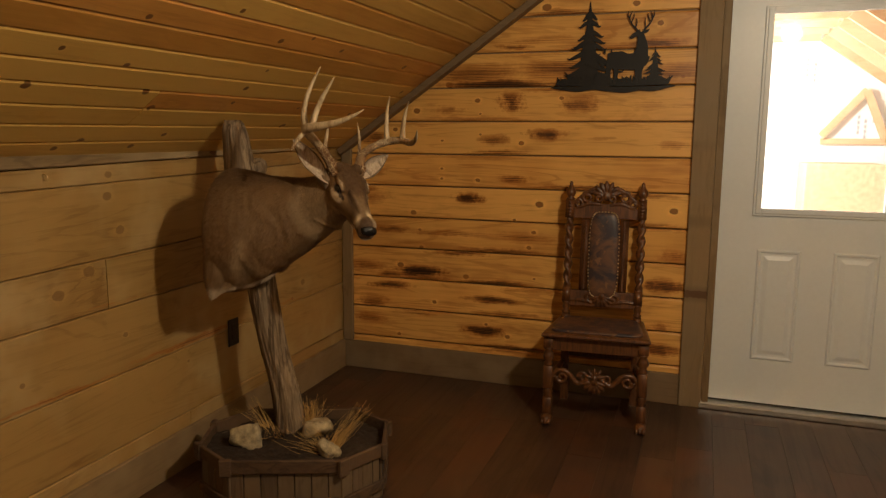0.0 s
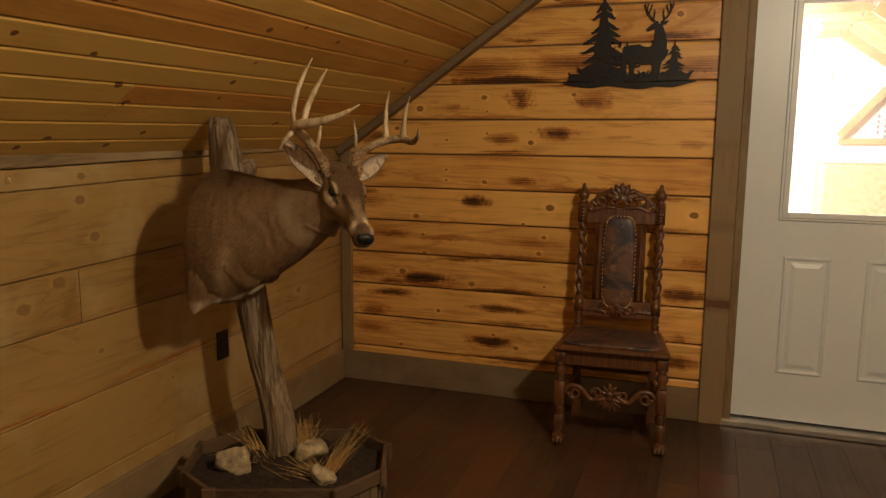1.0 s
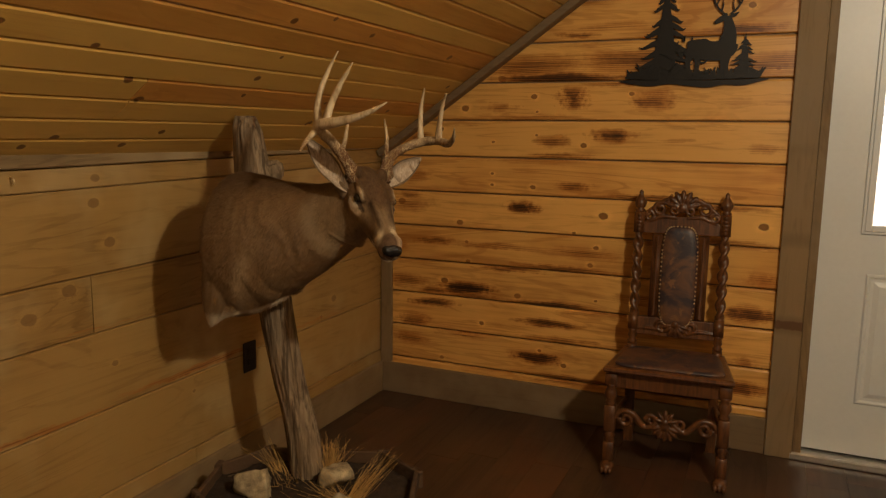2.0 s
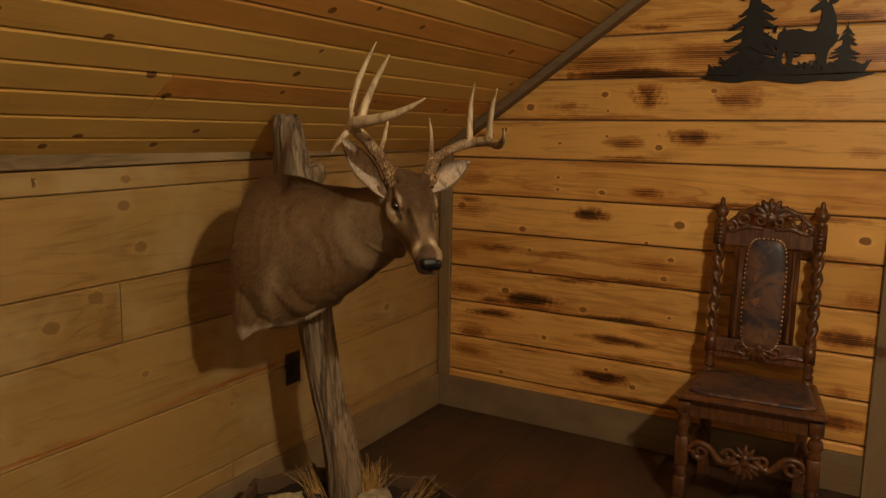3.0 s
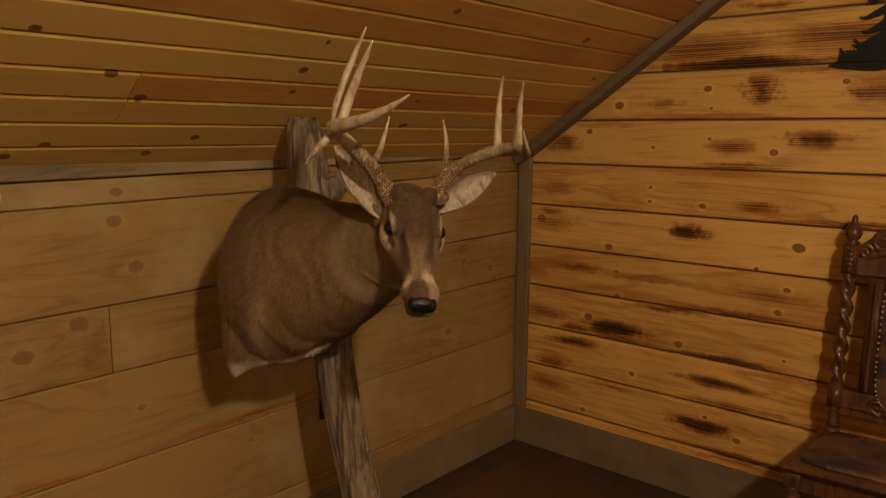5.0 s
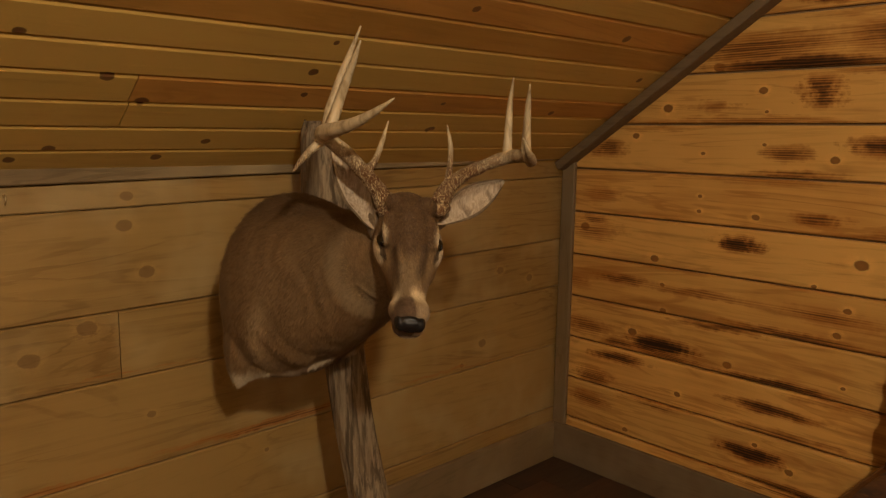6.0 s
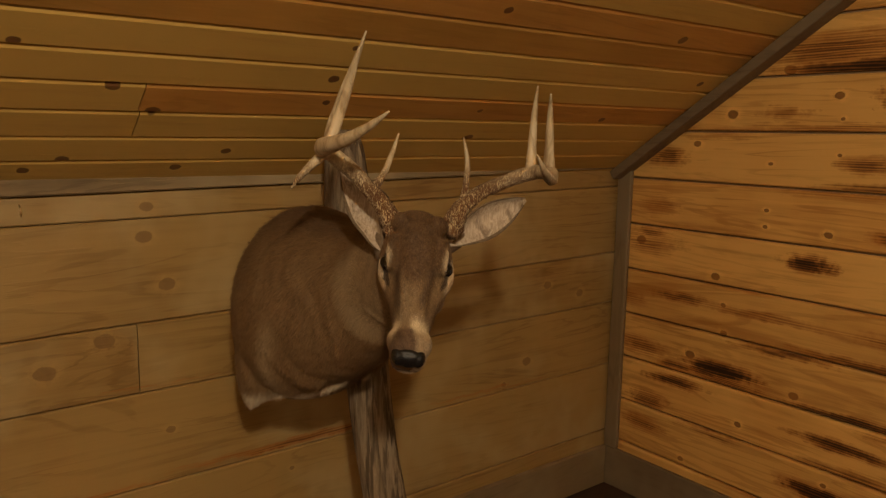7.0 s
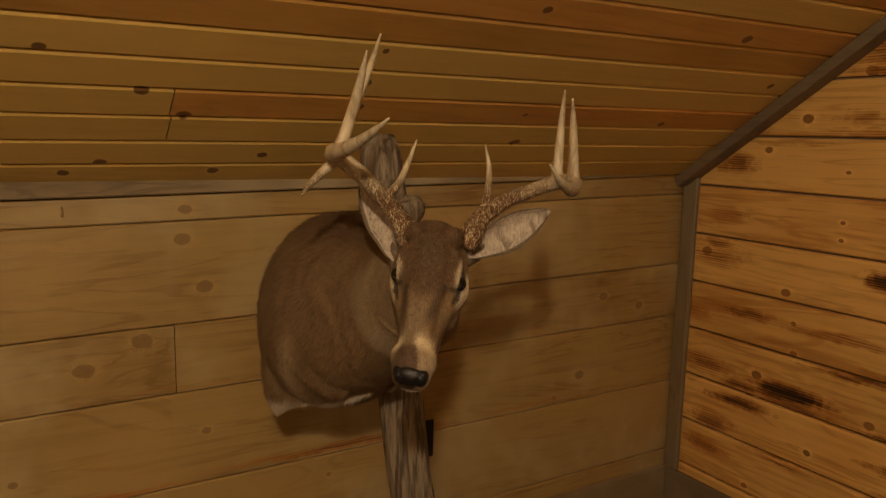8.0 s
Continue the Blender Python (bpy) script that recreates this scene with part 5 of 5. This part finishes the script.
    P("top_rail", bm, smooth=False)
    bm = bmesh.new()
    yc = lean(1.06) - 0.014
    shell(bm, 0, 1.085, yc, 0.075, 1, 7)
    for s in (-1, 1):
        scroll(bm, s * 0.035, 1.075, yc - 0.008, 0.022, 0.006, math.pi / 2, 1.2, 0.009, s)
        scroll(bm, s * 0.092, 1.078, yc, 0.032, 0.008, math.pi / 2 + s * 0.6, 1.25, 0.011, -s)
        scroll(bm, s * 0.138, 1.045, yc, 0.022, 0.005, math.pi / 2, 1.1, 0.010, s)
        tube(bm, [(s * 0.03, yc, 1.125, 0.007), (s * 0.07, yc, 1.118, 0.011), (s * 0.105, yc, 1.095, 0.010), (s * 0.15, yc, 1.06, 0.008), (s * 0.165, yc, 1.04, 0.004)], 20, 8)
        tube(bm, [(s * 0.02, yc, 1.04, 0.010), (s * 0.08, yc, 1.046, 0.012), (s * 0.13, yc, 1.025, 0.009), (s * 0.162, yc, 1.015, 0.006)], 16, 8)
    fused("carved_crest", bm, M_OAK, ch, "openwork carved crest with a shell and scrolls")
    bm = bmesh.new()
    loft(bm, [[(x, lean(z) + d, z) for z, d in ((0.520, -0.014), (0.520, 0.012), (0.600, 0.012), (0.600, -0.014))] for x in np.linspace(-0.165, 0.165, 7)])
    shell(bm, 0, 0.578, lean(0.57) - 0.016, 0.058, -1, 7)
    for s in (-1, 1):
        scroll(bm, s * 0.06, 0.568, lean(0.57) - 0.016, 0.024, 0.006, -math.pi / 2, 1.1, 0.009, s)
        tube(bm, [(s * 0.05, lean(0.53) - 0.012, 0.54, 0.007), (s * 0.1, lean(0.53) - 0.012, 0.552, 0.008), (s * 0.16, lean(0.53) - 0.010, 0.548, 0.005)], 14, 8)
    fused("lower_rail", bm, M_OAK, ch, "lower back rail carved with a leaf")
    for s in (-1, 1):
        bm = bmesh.new()
        loft(bm, [[(s * 0.098 + a * 0.021, lean(z) + b, z) for a, b in ((-1, -0.012), (1, -0.012), (1, 0.012), (-1, 0.012))] for z in (0.60, 0.8, 0.965)])
        # rope carving
        for k in range(46):
            z = 0.61 + 0.345 * k / 45
            m = Matrix.Rotation(s * 0.6, 4, "Y")
            ball(bm, (s * 0.098, lean(z) - 0.013, z), (0.011, 0.006, 0.0042), m, 7, 5)
        P("back_stile", bm, label="stile with a rope-carved edge")
    # upholstered panel with an arched head
    bm = bmesh.new()

    def panel_outline(e):
        pts = []
        for i in range(48):
            th = 2 * math.pi * i / 48
            c, s = math.cos(th), math.sin(th)
            pts.append((0.078 * e * math.copysign(abs(c) ** 0.42, c), 0.788 + (0.221 - 0.078 * (1 - e)) * math.copysign(abs(s) ** 0.5, s)))
        return pts

    rings = [[(x, lean(z) + d, z) for x, z in panel_outline(e)] for e, d in ((1.0, 0.008), (1.0, -0.014), (0.96, -0.022), (0.86, -0.028), (0.6, -0.031), (0.25, -0.032))]
    loft(bm, rings)
    pad = P("back_pad", bm, M_LEATHER, ch, "dark tooled leather back panel with a faded scene")
    bm = bmesh.new()
    outline = panel_outline(0.955)
    total = 0
    for (x, z), (x2, z2) in zip(outline, outline[1:] + outline[:1]):
        n = max(1, round(math.hypot(x2 - x, z2 - z) / 0.019))
        for k in range(n):
            f = k / n
            xx, zz = x + (x2 - x) * f, z + (z2 - z) * f
            ball(bm, (xx, lean(zz) - 0.023, zz), (0.0044, 0.003, 0.0044), None, 7, 5)
    P("nail_trim", bm, M_BRASS, pad, "row of small brass nail heads")
    # stretchers
    bm = bmesh.new()
    z, y = 0.235, fy - 0.006
    shell(bm, 0, z - 0.012, y, 0.062, -1, 7)
    shell(bm, 0, z + 0.006, y, 0.048, 1, 5)
    for s in (-1, 1):
        scroll(bm, s * 0.055, z + 0.006, y, 0.026, 0.006, math.pi, 1.2, 0.010, s)
        scroll(bm, s * 0.155, z - 0.002, y, 0.030, 0.007, 0 if s > 0 else math.pi, 1.2, 0.011, -s)
        tube(bm, [(s * 0.03, y, z, 0.012), (s * 0.08, y, z - 0.026, 0.013), (s * 0.13, y, z + 0.024, 0.013), (s * 0.175, y, z + 0.028, 0.011), (s * 0.205, y, z - 0.006, 0.011)], 26, 9)
    fused("front_stretcher", bm, M_OAK, ch, "openwork carved front stretcher")
    for s in (-1, 1):
        bm = bmesh.new()
        tube(bm, [(s * 0.22, fy, 0.215, 0.013), (s * 0.205, -0.02, 0.215, 0.015), (s * 0.185, by + 0.03, 0.215, 0.013)], 12, 10)
        P("side_stretcher", bm)
    P("back_stretcher", tube(bmesh.new(), [(-0.18, by + 0.02, 0.26, 0.013), (0, by + 0.02, 0.26, 0.015), (0.18, by + 0.02, 0.26, 0.013)], 10, 10))


chair()

# ---- cut steel wall art ----


def wall_art():
    art = thing("wall_art", pose(0, 0, 0), "black cut-steel silhouette of firs and a stag on scorched boards", "wall art")
    bm = bmesh.new()
    y0 = GABLE - 0.012
    lift = [0.0]

    def done(name):
        nonlocal bm
        me = bpy.data.meshes.new(name)
        bm.to_mesh(me)
        bm.free()
        me.materials.append(M_BLACK)
        new(name, me).parent = art
        bm = bmesh.new()

    def stroke(rows, n=14):
        c = spline(rows, n)
        left, right = [], []
        for i, (x, z, w) in enumerate(c):
            a, b = c[max(i - 1, 0)], c[min(i + 1, n)]
            t = np.array([b[0] - a[0], b[1] - a[1]])
            t = t / (np.hypot(*t) + 1e-9)
            left.append((x - t[1] * w, z + t[0] * w)), right.append((x + t[1] * w, z - t[0] * w))
        lift[0] += 0.00004
        front = [[bm.verts.new((x, y0 - lift[0], z)) for x, z in side] for side in (left, right)]
        back = [[bm.verts.new((x, y0 + 0.003, z)) for x, z in side] for side in (left, right)]
        for i in range(n):
            bm.faces.new((front[0][i], front[0][i + 1], front[1][i + 1], front[1][i]))
            bm.faces.new((back[0][i], back[1][i], back[1][i + 1], back[0][i + 1]))
            bm.faces.new((front[0][i], back[0][i], back[0][i + 1], front[0][i + 1]))
            bm.faces.new((front[1][i], front[1][i + 1], back[1][i + 1], back[1][i]))

    def fir(x, z0, z1, half, tiers, seed):
        rnd = random.Random(seed)
        h = z1 - z0
        big = half / 0.118
        stroke([(x, z0, half * 0.42), (x, z0 + h * 0.35, half * 0.30), (x, z0 + h * 0.75, half * 0.11), (x, z1, 0.001)], 10)
        for k in range(tiers):
            f = k / tiers
            z = z0 + h * (0.08 + 0.86 * f)
            for s in (-1, 1):
                r = half * (1 - f) ** 0.85 * rnd.uniform(0.78, 1.15) + 0.006
                zz = z + rnd.uniform(-0.4, 0.4) * h / tiers
                stroke([(x, zz + big * (0.026 * (1 - f) + 0.010), big * (0.008 + 0.009 * (1 - f))), (x + s * r * 0.5, zz + big * 0.006, big * (0.006 + 0.006 * (1 - f))), (x + s * r * 0.85, zz - big * 0.008, big * 0.0045), (x + s * r, zz - big * 0.003, 0.001)], 7)
        done("fir")

    fir(-0.525, 1.665, 2.078, 0.130, 10, 3)
    fir(-0.197, 1.665, 1.846, 0.062, 8, 9)
    # ground with ragged ends and brush
    stroke([(-0.715, 1.653, 0.002), (-0.66, 1.650, 0.009), (-0.58, 1.644, 0.013), (-0.5, 1.650, 0.010), (-0.42, 1.643, 0.012), (-0.34, 1.638, 0.015), (-0.27, 1.644, 0.010), (-0.2, 1.642, 0.012), (-0.13, 1.652, 0.006), (-0.095, 1.656, 0.002)], 24)
    stroke([(-0.69, 1.668, 0.004), (-0.6, 1.678, 0.018), (-0.48, 1.682, 0.024), (-0.36, 1.668, 0.012), (-0.26, 1.668, 0.010), (-0.18, 1.672, 0.012), (-0.13, 1.665, 0.004)], 24)
    rnd = random.Random(6)
    for k in range(90):
        x = rnd.uniform(-0.68, -0.13)
        z = 1.672 + (0.03 if -0.62 < x < -0.40 else 0.008) * rnd.random()
        s = rnd.uniform(-0.03, 0.03)
        stroke([(x, z - 0.012, 0.006), (x + s * 0.5, z + 0.012, 0.004), (x + s, z + rnd.uniform(0.012, 0.034), 0.0008)], 5)
    for k in range(34):
        x, z = rnd.uniform(-0.50, -0.36), rnd.uniform(1.68, 1.82)
        s = rnd.uniform(-0.04, 0.04)
        stroke([(x, z, 0.005), (x + s, z + rnd.uniform(-0.01, 0.025), 0.004), (x + s * 1.6, z + rnd.uniform(-0.01, 0.03), 0.001)], 5)
    done("ground_strip")
    # a plain stag shape
    stroke([(-0.43, 1.79, 0.030), (-0.38, 1.785, 0.042), (-0.32, 1.775, 0.040), (-0.275, 1.785, 0.044), (-0.255, 1.815, 0.036)], 14)
    stroke([(-0.272, 1.79, 0.040), (-0.262, 1.845, 0.028), (-0.268, 1.89, 0.019), (-0.277, 1.915, 0.015)], 12)
    stroke([(-0.272, 1.918, 0.014), (-0.295, 1.908, 0.012), (-0.318, 1.895, 0.008), (-0.324, 1.892, 0.004)], 8)
    stroke([(-0.262, 1.918, 0.005), (-0.245, 1.922, 0.007), (-0.230, 1.932, 0.001)], 5)
    for x0, x1, x2 in ((-0.285, -0.282, -0.286), (-0.262, -0.268, -0.262), (-0.415, -0.425, -0.405), (-0.39, -0.385, -0.395)):
        stroke([(x0, 1.77, 0.018), (x1, 1.72, 0.010), (x2, 1.66, 0.007)], 8)
    for s, ox in ((-1, -0.285), (1, -0.262)):
        stroke([(ox, 1.925, 0.004), (ox + s * 0.026, 1.95, 0.0035), (ox + s * 0.044, 1.985, 0.003), (ox + s * 0.032, 2.02, 0.001)], 12)
        stroke([(ox + s * 0.014, 1.938, 0.0025), (ox + s * 0.008, 1.965, 0.002), (ox + s * 0.010, 1.985, 0.001)], 6)
        stroke([(ox + s * 0.036, 1.965, 0.0025), (ox + s * 0.026, 1.985, 0.002), (ox + s * 0.020, 2.008, 0.001)], 6)
        stroke([(ox + s * 0.043, 1.98, 0.0025), (ox + s * 0.052, 2.0, 0.002), (ox + s * 0.050, 2.02, 0.001)], 6)
    done("stag")
    bm.free()


wall_art()


def outlet():
    o = thing("wall_outlet", pose(LEFT, 2.818, 0.505), "black wall outlet plate on pine boards", "outlet")
    part("cover_plate", box(0.0005, 0.007, -0.040, 0.040, -0.062, 0.062, 0.003), M_PLASTIC, o)
    for z in (-0.022, 0.022):
        part("socket", box(0.007, 0.0095, -0.017, 0.017, z - 0.015, z + 0.015, 0.002), M_PLASTIC, o)


outlet()


def screw_hook():
    bm = bmesh.new()
    tube(bm, [(LEFT - 0.004, 1.835, 1.272, 0.0022), (LEFT + 0.012, 1.835, 1.272, 0.0022), (LEFT + 0.020, 1.835, 1.266, 0.0022), (LEFT + 0.020, 1.835, 1.256, 0.002), (LEFT + 0.014, 1.835, 1.252, 0.0016)], 14, 8)
    tagged(part("screw_hook", bm, M_BRASS, None, "", True), "small brass screw hook in the wall board", "hook")


screw_hook()


def fixture(x, y):
    f = thing("ceiling_light", pose(x, y, FLATZ), "round warm ceiling light or added fill on pine boards", "ceiling light", "ceiling lights")
    part("base_ring", turned(bmesh.new(), 0, 0, [(-0.022, 0.055), (-0.022, 0.075), (-0.004, 0.08), (-0.001, 0.08)], 24), M_METAL, f)


# the third ring belongs to the added fill
for x, y, z in ROOM_AND_FILL_LAMPS:
    fixture(x, y)

# ---- the unfinished attic beyond the door ----


def attic():
    ax0, ax1, y0, y1 = -1.6, 2.9, GABLE + 0.13, 8.3
    setting("attic_floor", box(ax0, ax1, y0 - 0.03, y1 + 0.1, -0.12, 0.0), M_OSB, "strand board attic floor", "floor")
    setting("attic_wall_north", box(ax0, ax1, y1, y1 + 0.1, 0, 3.4), M_SHEET, "white wrapped attic end wall", "wall")
    setting("attic_wall_west", box(ax0 - 0.1, ax0, y0, y1, 0, 3.4), M_SHEET, "white wrapped attic side wall", "wall")
    setting("attic_wall_east", box(ax1, ax1 + 0.1, y0, y1, 0, 3.4), M_SHEET, "white wrapped attic side wall", "wall")
    setting("attic_roof", box(ax0 - 0.1, ax1 + 0.1, y0, y1 + 0.1, 3.4, 3.5), M_OSB, "strand board attic roof deck", "roof")
    k = 0
    for y in np.arange(4.57, 8.2, 0.48):
        t = thing("roof_truss", pose(1.03, y, 2.3), "bare spruce roof truss", "truss", "roof trusses")
        part("ceiling_joist", box(-2.5, 0.0, -0.019, 0.019, 0.0, 0.14, 0.002), M_RAFTER, t)
        bm = box(0, 2.2, -0.019, 0.019, 0.0, 0.14, 0.002)
        bm.transform(Matrix.Rotation(math.atan(0.71), 4, "Y"))
        part("rafter", bm, M_RAFTER, t)
        k += 1
    # web members before the end wall
    w = thing("wall_brace", pose(1.14, 8.279, 1.40), "bare spruce braces before the white end wall", "brace")
    part("rail", box(0, 1.4, -0.019, 0.019, -0.06, 0.0, 0.002), M_RAFTER, w)
    for x, ang, l in ((0.0, -50, 0.58), (0.37, 68, 0.5)):
        bm = box(0, l, -0.018, 0.018, -0.035, 0.035, 0.002)
        bm.transform(Matrix.Translation((x, -0.0385 - 0.006 * (x > 0), 0.02 if x == 0 else 0.46)) @ Matrix.Rotation(radians(ang), 4, "Y"))
        part("brace", bm, M_RAFTER, w)
    part_box = setting("attic_stack", box(0.95, 1.62, 7.6, 8.2, 0.0, 1.17, 0.01), M_OSB, "stack of pale boards in the attic", "boards")
    # unreadable print on the wrap
    bm = bmesh.new()
    for col, (x, z0) in enumerate(((1.47, 1.44), (1.53, 1.40), (1.60, 1.55), (0.98, 2.0), (1.05, 1.95))):
        for r in range(4):
            box(x - 0.012, x + 0.012, 8.293, 8.299, z0 + 0.05 * r, z0 + 0.05 * r + 0.035, 0, bm)
    setting("wrap_print", bm, M_INK, "rows of faded grey print on white wrap", "print")


attic()

# ---- floor planks ----


def planks():
    rnd = random.Random(11)
    w = 0.152
    x = LEFT - 0.02
    while x < 1.9:
        y = BACK + rnd.uniform(-1.0, 0)
        while y < GABLE:
            e = min(y + 1.22, GABLE + 0.02)
            s = max(y, BACK)
            if e > 0.6 and e - s > 0.02:
                part("plank", box(x + 0.0003, x + w - 0.0003, s + 0.0003, e - 0.0003, FLOOR - 0.008, FLOOR + rnd.uniform(-0.0003, 0.0003), 0.0006), M_FLOOR, floor)
            y += 1.22
        x += w


planks()
